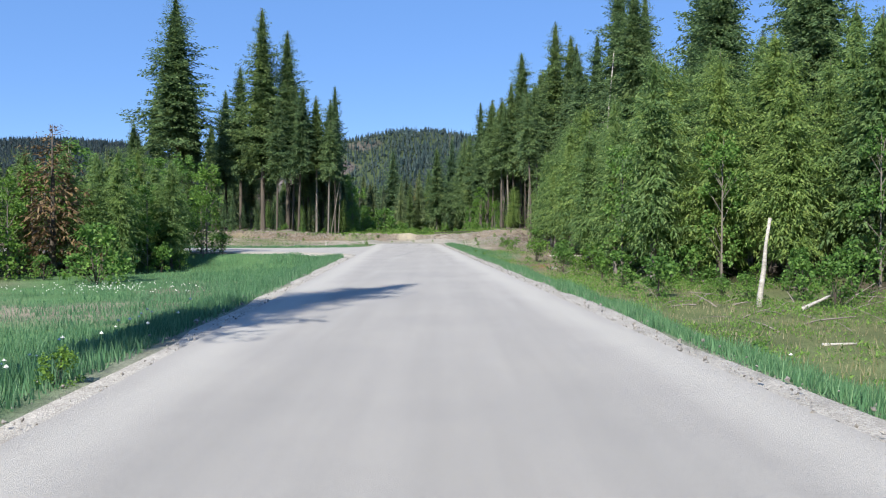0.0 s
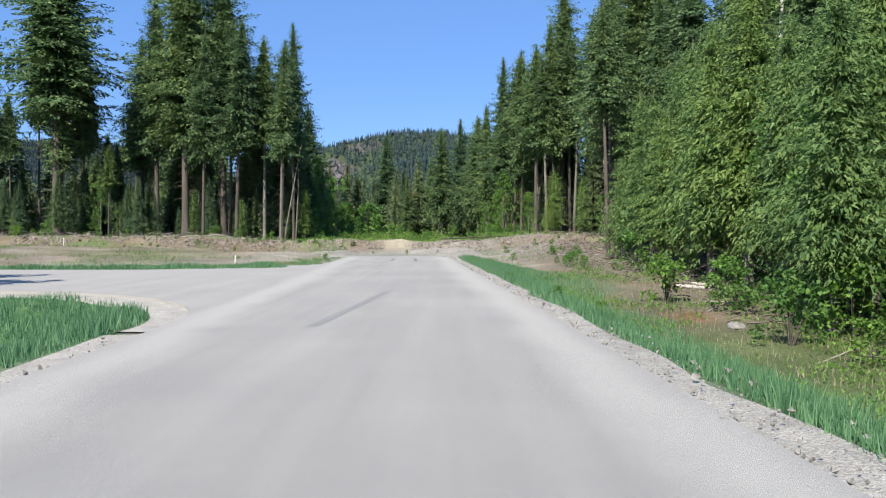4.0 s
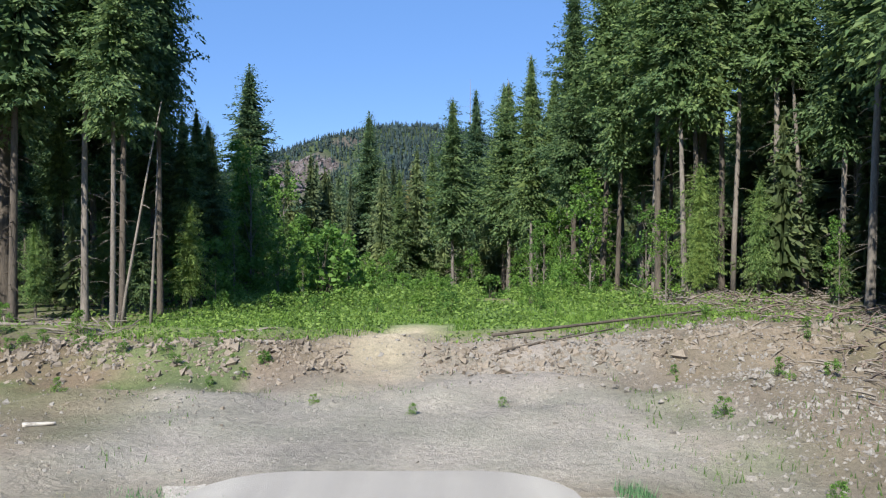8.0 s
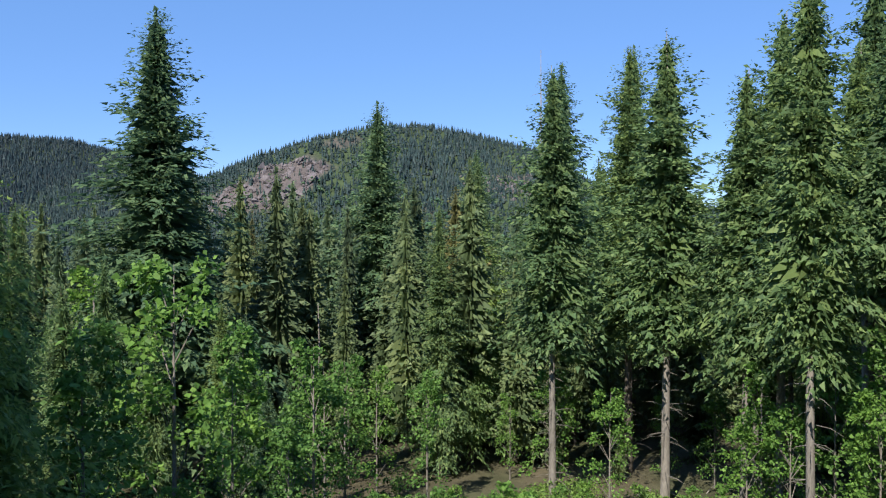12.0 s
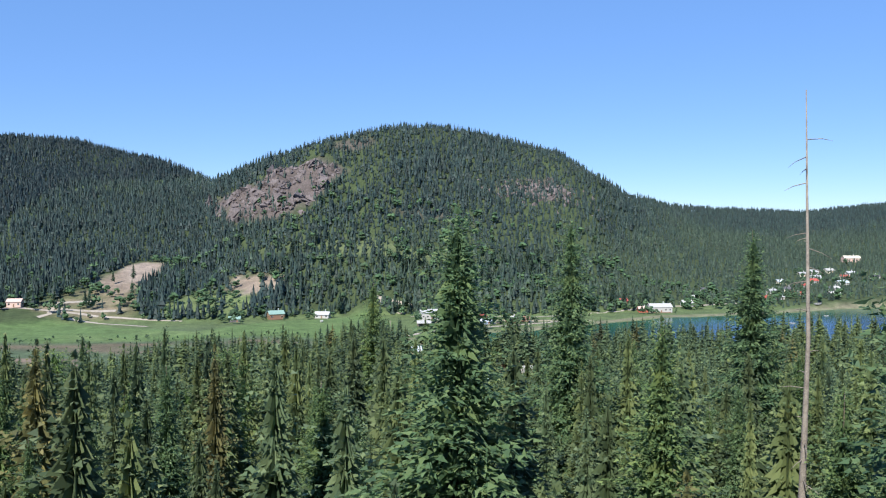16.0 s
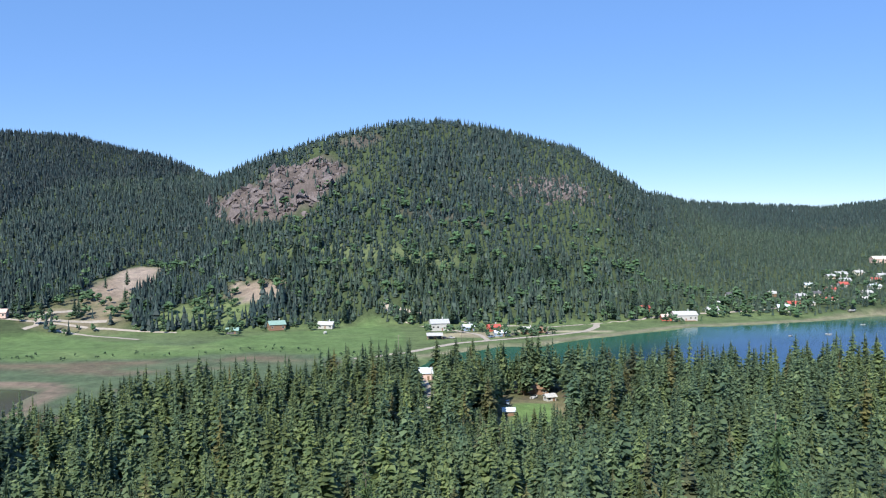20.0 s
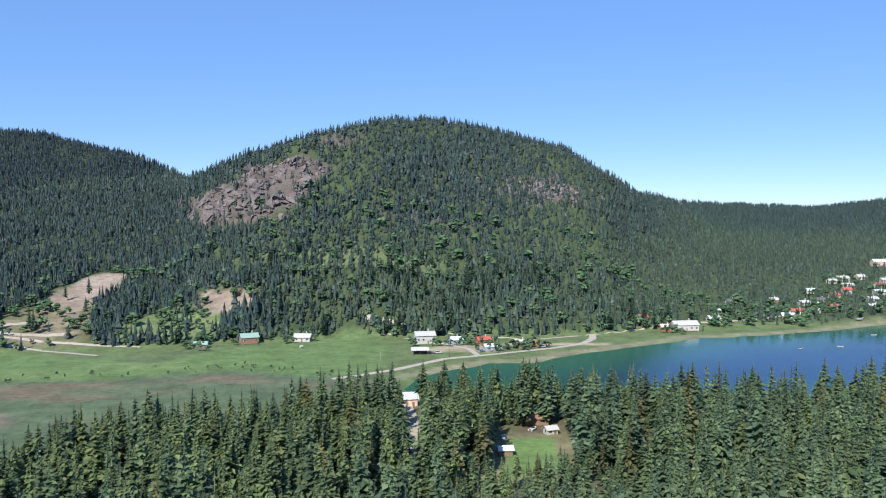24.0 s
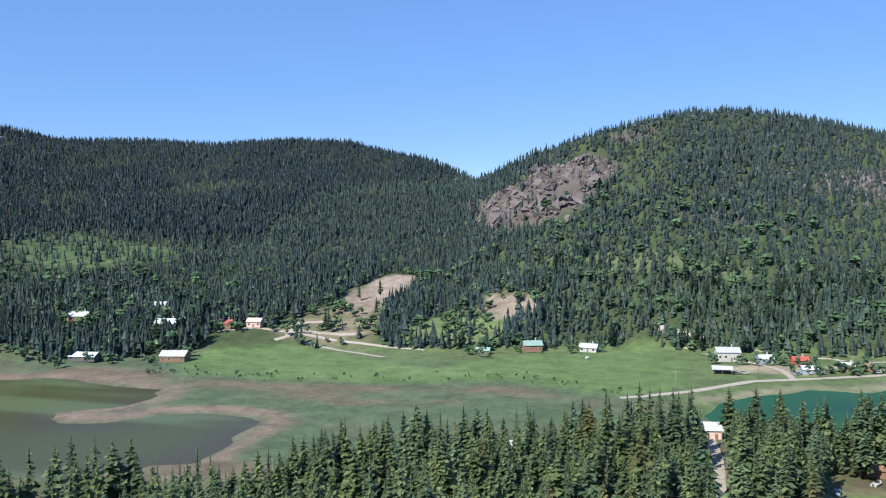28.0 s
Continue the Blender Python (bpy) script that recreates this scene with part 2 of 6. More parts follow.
M["pond"] = water_material("murky_pond_water", 0.08, 0.15, 0.03)
M["ground"], M["road"], M["gravel"], M["water"] = ground_material(), road_material(), gravel_material(), water_material()


# ---- mesh helpers ----
def mesh_np(name, V, F, mat, tint=None, smooth=False):
    """A mesh from vertex and triangle arrays."""
    V, F = np.asarray(V, np.float32), np.asarray(F, np.int32)
    me = bpy.data.meshes.new(name)
    me.vertices.add(len(V))
    me.vertices.foreach_set("co", V.ravel())
    me.loops.add(F.size)
    me.loops.foreach_set("vertex_index", F.ravel())
    me.polygons.add(len(F))
    me.polygons.foreach_set("loop_start", np.arange(0, F.size, 3, dtype=np.int32))
    me.polygons.foreach_set("use_smooth", np.full(len(F), smooth))
    if tint is not None:
        c = np.ones((len(V), 4), np.float32)
        c[:, :3] = tint
        me.color_attributes.new("tint", 'FLOAT_COLOR', 'POINT').data.foreach_set("color", c.ravel())
    me.materials.append(M[mat] if isinstance(mat, str) else mat)
    me.update(calc_edges=True)
    return me


def join(*pieces):
    """Joins (V, F) pairs."""
    V, F, n = [], [], 0
    for v, f in pieces:
        V.append(np.asarray(v, float))
        F.append(np.asarray(f, int) + n)
        n += len(v)
    return np.concatenate(V), np.concatenate(F)


def tube(pts, radii, sides=7, seed=0, wobble=0.0, cap=True):
    pts, radii = np.asarray(pts, float), np.asarray(radii, float)
    rng = np.random.default_rng(seed)
    d = np.gradient(pts, axis=0)
    d /= np.linalg.norm(d, axis=1)[:, None] + 1e-9
    ref = np.where(np.abs(d[:, 2:3]) > 0.9, [[1.0, 0, 0]], [[0, 0, 1.0]])
    u = np.cross(d, ref)
    u /= np.linalg.norm(u, axis=1)[:, None]
    w = np.cross(d, u)
    a = np.linspace(0, 2 * math.pi, sides, endpoint=False)
    r = radii[:, None] * (1 + wobble * rng.uniform(-1, 1, (len(pts), sides)))
    V = (pts[:, None] + r[..., None] * (np.cos(a)[None, :, None] * u[:, None] + np.sin(a)[None, :, None] * w[:, None])).reshape(-1, 3)
    F = []
    for i in range(len(pts) - 1):
        for j in range(sides):
            p, q = i * sides + j, i * sides + (j + 1) % sides
            F += [(p, p + sides, q), (q, p + sides, q + sides)]
    if cap:
        V = np.vstack([V, pts[0], pts[-1]])
        n = len(V)
        for j in range(sides):
            k = (j + 1) % sides
            F += [(n - 2, j, k), (n - 1, (len(pts) - 1) * sides + k, (len(pts) - 1) * sides + j)]
    return V, np.array(F)


def box(sx, sy, sz, at=(0, 0, 0)):
    """A box that stands on its base, with slightly eased edges left to the light."""
    x, y = sx / 2, sy / 2
    V = np.array([(-x, -y, 0), (x, -y, 0), (x, y, 0), (-x, y, 0), (-x, -y, sz), (x, -y, sz), (x, y, sz), (-x, y, sz)]) + at
    F = [(0, 2, 1), (0, 3, 2), (4, 5, 6), (4, 6, 7), (0, 1, 5), (0, 5, 4), (1, 2, 6), (1, 6, 5), (2, 3, 7), (2, 7, 6), (3, 0, 4), (3, 4, 7)]
    return V, np.array(F)


def part(name, vf, mat, parent, label="", smooth=False):
    ob = new(name, mesh_np(name, vf[0], vf[1], mat, smooth=smooth))
    ob.parent = parent
    if label:
        ob["label"] = label
    return ob


TABLES = {}


def vnoise(x, y, size, seed=0):
    """Smooth random values from -1 to 1, size metres apart."""
    if seed not in TABLES:
        TABLES[seed] = np.random.default_rng(seed).uniform(-1, 1, (256, 256))
    table = TABLES[seed]
    x, y = np.asarray(x, float) / size + 1000.3, np.asarray(y, float) / size + 1000.7
    i, j = np.floor(x).astype(int), np.floor(y).astype(int)
    u, v = x - i, y - j
    u, v = u * u * (3 - 2 * u), v * v * (3 - 2 * v)
    g = lambda a, b: table[a % 256, b % 256]
    return (g(i, j) * (1 - u) + g(i + 1, j) * u) * (1 - v) + (g(i, j + 1) * (1 - u) + g(i + 1, j + 1) * u) * v


def fbm(x, y, size, seed=0, n=4):
    return sum(vnoise(x, y, size / 2 ** k, seed + k) / 2 ** k for k in range(n)) / 1.8


def sstep(a, b, x):
    t = np.clip((np.asarray(x, float) - a) / (b - a), 0, 1)
    return t * t * (3 - 2 * t)


def inside(x, y, poly):
    """Signed distance to a closed outline, positive inside."""
    x, y = np.asarray(x, float), np.asarray(y, float)
    best, odd = np.full(x.shape, 1e9), np.zeros(x.shape, bool)
    for (ax, ay), (bx, by) in zip(poly, poly[1:] + poly[:1]):
        dx, dy = bx - ax, by - ay
        t = np.clip(((x - ax) * dx + (y - ay) * dy) / (dx * dx + dy * dy), 0, 1)
        best = np.minimum(best, np.hypot(x - ax - t * dx, y - ay - t * dy))
        cross = (ay > y) != (by > y)
        odd ^= cross & (x < (bx - ax) * (y - ay) / (by - ay + 1e-12) + ax)
    return np.where(odd, best, -best)


# ---- the lie of the land ----
LAKE = [(-24, 607), (-12, 622), (8, 622), (12, 606), (50, 590), (70, 578), (250, 565), (460, 590), (620, 700), (560, 850), (420, 872), (310, 842),
        (249, 809), (183, 786), (157, 783), (100, 741), (62, 717), (37, 690), (15, 690), (-8, 668), (-26, 652), (-32, 622)]
POND = [(-370, 600), (-336, 615), (-299, 611), (-264, 605), (-253, 588), (-257, 569), (-272, 552), (-263, 541), (-246, 546), (-236, 565),
        (-216, 573), (-192, 572), (-184, 563), (-182, 541), (-176, 505), (-205, 478), (-260, 470), (-420, 500), (-480, 570)]
FIELD = [(-302, 664), (-312, 721), (-300, 740), (-229, 716), (-164, 690), (-143, 724), (-118, 750), (-88, 760), (-66, 790), (-42, 760),
         (-36, 700), (-42, 664), (-62, 648), (-117, 667), (-164, 645), (-220, 638), (-279, 638)]
AZ = [-180, -120, -75, -46.4, -42, -37.3, -33, -28, -24.4, -20.2, -17.4, -15.8, -12.6, -9, -4.1, -0.3, 2.8, 5.4, 9.3, 12.3, 14.1, 16.7, 20.2, 25.2, 28.9, 40, 75, 120, 180]
EL = [0, 0, 4.9, 5.4, 4.85, 5.0, 4.75, 5.1, 4.95, 4.0, 2.95, 2.3, 3.7, 5.2, 6.3, 6.6, 6.1, 5.5, 4.55, 2.65, 1.55, 0.85, 0.62, 0.38, 0.85, 1.5, 2.0, 0, 0]
RC = [1300, 1300, 1300, 1280, 1280, 1280, 1260, 1250, 1220, 1150, 1050, 900, 780, 770, 800, 860, 880, 880, 860, 850, 980, 1200, 1500, 1600, 1600, 1600, 1500, 1400, 1400]
ROCK = [(-269, 1087), (-250, 1060), (-179, 984), (-147, 980), (-127, 992), (-102, 975), (-120, 942), (-123, 912), (-141, 909), (-164, 911), (-199, 949), (-239, 1022)]
CLEARCUT = [(-563, 797), (-551, 866), (-424, 892), (-435, 831), (-461, 786), (-496, 733)]
SCAR = [(-277, 812), (-277, 844), (-265, 886), (-245, 884), (-235, 843), (-243, 800)]
SCAR_LOW = [(-179, 839), (-130, 817), (-126, 799), (-156, 794), (-172, 818)]
PIT = [(-292, 760), (-276, 800), (-246, 812), (-231, 779), (-216, 738), (-280, 730)]
TERRACE = [(-216, 770), (-187, 813), (-158, 799), (-138, 781), (-156, 759), (-204, 750)]
# foot of the back ridge, by bearing; trees beyond are painted darker and bluer
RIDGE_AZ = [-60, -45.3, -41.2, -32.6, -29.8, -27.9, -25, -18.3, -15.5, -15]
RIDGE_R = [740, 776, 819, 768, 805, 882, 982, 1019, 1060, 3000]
SLOPE_Y = [-500, 100, 115.6, 118, 135, 148, 165, 178, 205, 250, 300, 355, 420, 520, 560, 600]
SLOPE_Z = [0, 0, 0.1, 0.95, 1.0, 0.3, -2.2, -4.3, -6.5, -12, -25, -36, -40.5, -43.2, -45.0, -45.4]


def road_x(y):
    return 0.35 - 0.045 * np.asarray(y, float)


def height(x, y):
    x, y = np.asarray(x, float), np.asarray(y, float)
    yy = y + 6 * vnoise(x, y, 60, 5) * sstep(150, 200, y) + 1.2 * vnoise(x, y, 9, 6) * sstep(108, 118, y)
    z = np.interp(yy, SLOPE_Y, SLOPE_Z)
    # the embankment of the road and the verges beside it
    d = x - road_x(y)
    on = sstep(112, 104, y)
    low = -1.55 * sstep(96, 66, y) - 0.35 * sstep(70, 96, y)
    right = low * sstep(4.6, 8.2, d) + 0.9 * sstep(15, 30, d)
    lowl = -1.15 * sstep(66, 58, y) + 0.35 * sstep(84, 100, y)
    left = lowl * sstep(4.8, 8.5, -d) + 0.4 * sstep(20, 40, -d)
    z = z + on * np.where(d > 0, right, left) * sstep(-400, -60, y)
    bank = sstep(86, 108, y) * sstep(150, 130, y)
    z = z + bank * (0.55 * sstep(7, 12, d) + 0.35 * sstep(12, 20, -d))
    off = np.maximum(sstep(4.6, 6.5, np.abs(d)), sstep(107, 112, y))
    side = sstep(64, 66, y) * sstep(84, 82, y) * (d < 0)
    z = z + off * (1 - side) * 0.10 * fbm(x, y, 3.0, 11) * sstep(300, 150, y)
    z = z * (1 - side * sstep(-90, -60, d))
    z = z - 0.10 * (1 - off) - 0.10 * side
    rough = sstep(109, 113, y) * sstep(127, 121, y)
    z = z + rough * (0.34 * fbm(x, y, 2.2, 21) + 0.20 * np.abs(vnoise(x, y, 0.9, 22)))
    z = z + sstep(150, 260, y) * sstep(640, 520, y) * 1.6 * fbm(x, y, 40, 31)
    z = z + 0.5 * np.exp(-(((x + 1.2) / 2.4) ** 2 + ((y - 114.6) / 1.5) ** 2))
    # far side of the valley
    dx, dy = x + 16, y - 255
    r, az = np.hypot(dx, dy), np.degrees(np.arctan2(dx, dy))
    rc = np.interp(az, AZ, RC)
    zc = 32 + rc * np.tan(np.radians(np.interp(az, AZ, EL)))
    r0 = np.interp(az, [-60, -40, -25, -18, -8, 6, 12, 20, 30, 60], [500, 505, 520, 505, 520, 515, 545, 600, 640, 640])
    s = np.clip((r - r0) / (rc - r0), 0, None)
    up = -44.5 + (zc + 44.5) * np.minimum(s, 1) ** 1.12 - np.clip(r - rc, 0, None) * 0.10
    spur = 1 + 0.10 * fbm(x, y, 170, 41, 5) * np.clip(1.6 * s * (1 - s) * 2, 0, 1)
    up = (up + 44.5) * spur - 44.5
    far = 60 * np.exp(-((az - 31) / 4.0) ** 2) * sstep(2200, 3300, r) + 30 * np.exp(-((az - 20.5) / 1.5) ** 2) * sstep(2200, 3300, r)
    up = np.maximum(up, np.where(r > rc, -60, up)) + far
    ahead = sstep(110, 85, np.abs(az)) * (y > 560)
    z = np.where((ahead > 0) & (r > r0), z + (up - z) * ahead * sstep(0, 30, r - r0), z)
    z = z + sstep(-4, 10, inside(x, y, ROCK)) * (12 * np.abs(vnoise(x, y, 22, 52)) + 6 * vnoise(x, y, 11, 53)) * (y > 900)
    # water basins
    for outline, deep in ((LAKE, 3.0), (POND, 1.2)):
        k = inside(x, y, outline) + 2.5 * vnoise(x, y, 18, 51)
        z = np.where(k > -6, np.minimum(z, -45.35 - np.clip(k * 0.2, -0.2, deep)), z)
    return z


def ground_at(x, y):
    return float(height(np.array([x]), np.array([y]))[0])


def lane_x(y):
    return -20.5 - 0.035 * (np.asarray(y, float) - 500)


def tints(x, y, z):
    """Bare soil, turf and rock colours over the land."""
    n1, n2 = fbm(x, y, 5, 61), fbm(x, y, 40, 62)
    d = x - road_x(y)

    def lay(col, c, k):
        return col + (np.array(c) - col) * np.clip(k, 0, 1)[..., None]
    col = np.zeros((*x.shape, 3)) + (0.105, 0.090, 0.062)
    col = lay(col, (0.075, 0.095, 0.040), 0.6 * sstep(-0.2, 0.5, n1))
    near = sstep(128, 122, y) * sstep(-40, -20, y)
    turf = sstep(4.3, 4.9, np.abs(d)) * near
    col = lay(col, (0.315, 0.290, 0.262), sstep(5.3, 4.5, np.abs(d) + 0.5 * n1) * near * sstep(108, 104, y))
    col = lay(col, (0.090, 0.180, 0.075), turf * np.where(d > 0, sstep(14.0, 8.5, d + 2 * n1), sstep(32, 18, -d + 3 * n1)) * sstep(96, 84, y + 4 * n1))
    col = lay(col, (0.270, 0.235, 0.190), sstep(6, 10, -d) * sstep(30, 12, -d) * sstep(24, 30, y) * sstep(50, 44, y) * sstep(-0.1, 0.4, n1))
    col = lay(col, (0.125, 0.150, 0.066), sstep(8, 10, d) * sstep(24, 16, d) * near * sstep(92, 84, y) * 0.8)
    # bare clearing at the end of the road
    clear = sstep(82, 88, y + 2 * n1) * sstep(136, 128, y + 3 * n1) * sstep(62, 46, -d + 5 * n1) * sstep(28, 15, d)
    col = lay(col, (0.235, 0.196, 0.156), clear * sstep(70, 30, -d) * sstep(24, 12, d))
    col = lay(col, (0.325, 0.295, 0.264), clear * sstep(0.0, 0.5, fbm(x, y, 7, 63)) * 0.8)
    col = lay(col, (0.175, 0.150, 0.118), clear * sstep(0.1, 0.5, fbm(x, y, 3.0, 69)) * 0.7)
    col = lay(col, (0.130, 0.165, 0.065), clear * sstep(118.5, 122, y + 2 * n1) * sstep(-0.5, 0.1, n1) * 0.9)
    col = lay(col, (0.120, 0.165, 0.060), clear * sstep(0.25, 0.5, fbm(x, y, 4, 64)) * 0.7)
    fan = sstep(104, 107, y) * sstep(117, 113.5, y + 2 * n1 + 0.25 * np.abs(d + 0.5)) * sstep(8.5, 6.0, np.abs(d) + 1.2 * n1)
    col = lay(col, (0.300, 0.283, 0.265), fan * 0.95)
    col = lay(col, (0.360, 0.310, 0.245), np.exp(-(((x + 5.0) / 1.3) ** 2 + ((y - 118) / 3.2) ** 2)) * 0.95)
    col = lay(col, (0.160, 0.165, 0.095), clear * sstep(0.0, 0.4, fbm(x, y, 6, 56)) * sstep(5.5, 7.5, np.abs(d)) * 0.65)
    berm = sstep(113, 115, y) * sstep(121, 118, y) * sstep(-6.5, -9, x) * sstep(-46, -38, x)
    col = lay(col, (0.165, 0.128, 0.092), berm * sstep(-0.5, 0.2, n1) * 0.85)
    col = lay(col, (0.105, 0.150, 0.060), berm * sstep(0.05, 0.35, fbm(x, y, 2.4, 57)) * 0.8)
    stony = np.exp(-(((x + 1.2) / 2.6) ** 2 + ((y - 114.4) / 1.8) ** 2)) + np.exp(-(((x - 2.5) / 4.5) ** 2 + ((y - 118) / 2.2) ** 2)) + np.exp(-(((x - 6.5) / 3.0) ** 2 + ((y - 109) / 5) ** 2))
    col = lay(col, (0.305, 0.283, 0.268), stony * 0.9)
    col = lay(col, (0.190, 0.160, 0.128), sstep(8.5, 10, d + n1) * sstep(19, 14, d) * sstep(66, 74, y) * sstep(132, 122, y) * 0.85)
    col = lay(col, (0.250, 0.110, 0.065), np.exp(-(((x - 8.6) / 0.8) ** 2 + ((y - 73) / 1.4) ** 2)) * 0.9)
    col = lay(col, (0.360, 0.330, 0.300), sstep(-12, -8, d) * sstep(-3.7, -4.0, d) * sstep(84, 90, y) * sstep(108, 104, y) * 0.6)
    open_ = sstep(120, 126, y) * sstep(178, 168, y) * sstep(-18, -13, x) * sstep(9, 4, x)
    col = lay(col, (0.125, 0.215, 0.060), open_ * 0.85)
    col = lay(col, (0.260, 0.215, 0.140), np.exp(-(((x - 1.0 - 0.05 * (y - 150)) / 1.3) ** 2)) * sstep(134, 142, y) * sstep(182, 172, y) * 0.75)
    col = lay(col, (0.400, 0.345, 0.275), np.exp(-(((x + 4.7 - 0.25 * (y - 120)) / 1.1) ** 2 + ((y - 119.5) / 5.0) ** 4)) * 0.95)
    # valley floor
    flat = sstep(560, 600, y + 110 * sstep(-60, -120, x)) * sstep(-38, -42, z)
    col = lay(col, (0.095, 0.135, 0.062), flat)
    marsh = flat * sstep(-30, -60, x) * sstep(735, 660, y)
    col = lay(col, (0.078, 0.112, 0.070), marsh)
    col = lay(col, (0.150, 0.112, 0.092), 0.75 * marsh * sstep(-0.05, 0.3, fbm(x, y * 2.2, 60, 65)))
    col = lay(col, (0.145, 0.105, 0.085), 0.8 * marsh * np.exp(-((y - np.interp(x, [-300, -220, -164, -117, -60], [622, 622, 634, 648, 632])) / 9) ** 2) * sstep(-0.4, 0.2, fbm(x, y, 22, 55)))
    col = lay(col, (0.170, 0.134, 0.115), sstep(8, 2, np.abs(inside(x, y, POND) + 3)) * flat)
    f = inside(x, y, FIELD) + 3 * n1
    col = lay(col, (0.094, 0.152, 0.062), sstep(-2, 4, f))
    col = lay(col, (0.140, 0.195, 0.088), sstep(0, 6, f) * sstep(-0.1, 0.4, fbm(x, y * 2, 50, 66)) * 0.6)
    col = lay(col, (0.200, 0.190, 0.140), sstep(7, 1, np.abs(inside(x, y, LAKE) + 2)) * sstep(640, 660, y))
    col = lay(col, (0.050, 0.072, 0.036), sstep(-44.2, -41, z) * sstep(640, 700, y))
    # rock faces and cut banks on the hill
    def patch(cx, cy, rx, ry, turn=0.0):
        c, s = math.cos(turn), math.sin(turn)
        u, v = (x - cx) * c + (y - cy) * s, -(x - cx) * s + (y - cy) * c
        return sstep(1.25, 0.75, np.hypot(u / rx, v / ry) + 0.75 * fbm(x, y, 26, 67))
    rock = np.maximum.reduce([sstep(-6, 3, inside(x, y, ROCK) + 9 * fbm(x, y, 24, 67)), 0.8 * patch(-97, 1022, 24, 14, 0.3), 0.75 * patch(90, 1018, 36, 20, 0.2), 0.6 * patch(2, 942, 30, 14), 0.5 * patch(-37, 931, 14, 8),
                               0.8 * patch(530, 1400, 40, 45), 0.7 * patch(-640, 1128, 40, 14, 0.5), 0.6 * patch(-720, 1112, 20, 10)])
    col = lay(col, (0.100, 0.083, 0.088), rock * 0.95)
    col = lay(col, (0.076, 0.116, 0.056), 0.95 * sstep(-2, 8, inside(x, y, CLEARCUT) + 8 * n2))
    dx, dy = x + 16, y - 255
    r, az = np.hypot(dx, dy), np.degrees(np.arctan2(dx, dy))
    seam = np.interp(az, RIDGE_AZ, RIDGE_R) - r
    col = lay(col, (0.100, 0.150, 0.075), 0.9 * sstep(-4, 4, seam) * sstep(42, 18, seam + 12 * n2) * sstep(-31, -29, az) * sstep(-17, -19, az))
    col = lay(col, (0.110, 0.140, 0.075), 0.8 * patch(-72, 864, 70, 13, -0.02))
    col = lay(col, (0.120, 0.160, 0.075), 0.9 * sstep(-3, 5, inside(x, y, TERRACE) + 5 * n1))
    col = lay(col, (0.125, 0.128, 0.076), 0.9 * sstep(-3, 5, inside(x, y, PIT) + 5 * n1))
    col = lay(col, (0.215, 0.178, 0.140), 0.9 * sstep(-3, 5, inside(x, y, PIT) + 5 * n1) * sstep(-0.1, 0.3, fbm(x, y * 2, 26, 58)))
    scar = np.maximum(sstep(-3, 3, inside(x, y, SCAR) + 7 * fbm(x, y, 20, 67)), 0.9 * sstep(-3, 3, inside(x, y, SCAR_LOW) + 7 * fbm(x, y, 20, 67)))
    col = lay(col, (0.270, 0.225, 0.205), scar)
    col = lay(col, (0.190, 0.150, 0.125), 0.7 * scar * sstep(0.0, 0.4, fbm(x + 0.4 * y, y * 0.4, 14, 68)))
    # cleared lawns in the village and by the cabin
    col = lay(col, (0.170, 0.160, 0.098), 0.85 * sstep(-12, -4, inside(x, y, [(5, 480), (12, 530), (28, 532), (24, 490)]) + 4 * n1))
    col = lay(col, (0.110, 0.180, 0.066), sstep(-1, 2, inside(x, y, [(5, 480), (12, 530), (28, 532), (24, 490)])))
    col = lay(col, (0.330, 0.280, 0.220), patch(0, 735, 24, 10) * 0.8)
    col = lay(col, (0.380, 0.330, 0.270), patch(60, 752, 30, 6) * 0.8)
    return col


def build_ground():
    grow = lambda a, b, n, p: a + (b - a) * np.linspace(0, 1, n + 1)[1:] ** p
    side = np.concatenate([np.arange(0, 40, 0.75), np.arange(40, 440, 7), grow(440, 4300, 26, 1.5)])
    xs = np.concatenate([-side[:0:-1], side]) - 4
    ys = np.concatenate([-grow(12, 700, 14, 1.6)[::-1], np.arange(-12, 110, 0.75), np.arange(110, 122, 0.4), np.arange(122, 134, 0.75), np.arange(134, 600, 3.8), np.arange(600, 1180, 8), grow(1180, 4700, 34, 1.4)])
    X, Y = np.meshgrid(xs, ys)
    Z = height(X, Y)
    V = np.stack([X, Y, Z], -1).reshape(-1, 3)
    C = tints(X, Y, Z).reshape(-1, 3)
    nx, ny = len(xs), len(ys)
    i = (np.arange(ny - 1)[:, None] * nx + np.arange(nx - 1)[None]).ravel()
    F = np.concatenate([np.stack([i, i + 1, i + nx + 1], -1), np.stack([i, i + nx + 1, i + nx], -1)])
    ob = new("ground", mesh_np("ground", V, F, "ground", C, True))
    tagged(ob, "rolling ground of soil, turf, bare dirt and rock", "ground", kind="structure")


build_ground()


def outline_sheet(name, outline, z, mat, tint=None, thick=0.0, grid=None):
    """A flat sheet of the given outline, with an edge face where it has thickness."""
    bm = bmesh.new()
    vs = [bm.verts.new((x, y, z)) for x, y in outline]
    f = bm.faces.new(vs)
    if f.normal.z < 0:
        f.normal_flip()
    if thick:
        r = bmesh.ops.extrude_face_region(bm, geom=[f])
        bmesh.ops.translate(bm, verts=[v for v in r["geom"] if isinstance(v, bmesh.types.BMVert)], vec=(0, 0, -thick))
    bmesh.ops.recalc_face_normals(bm, faces=bm.faces)
    bmesh.ops.triangulate(bm, faces=bm.faces)
    me = bpy.data.meshes.new(name)
    bm.to_mesh(me)
    bm.free()
    me.materials.append(M[mat])
    return new(name, me)


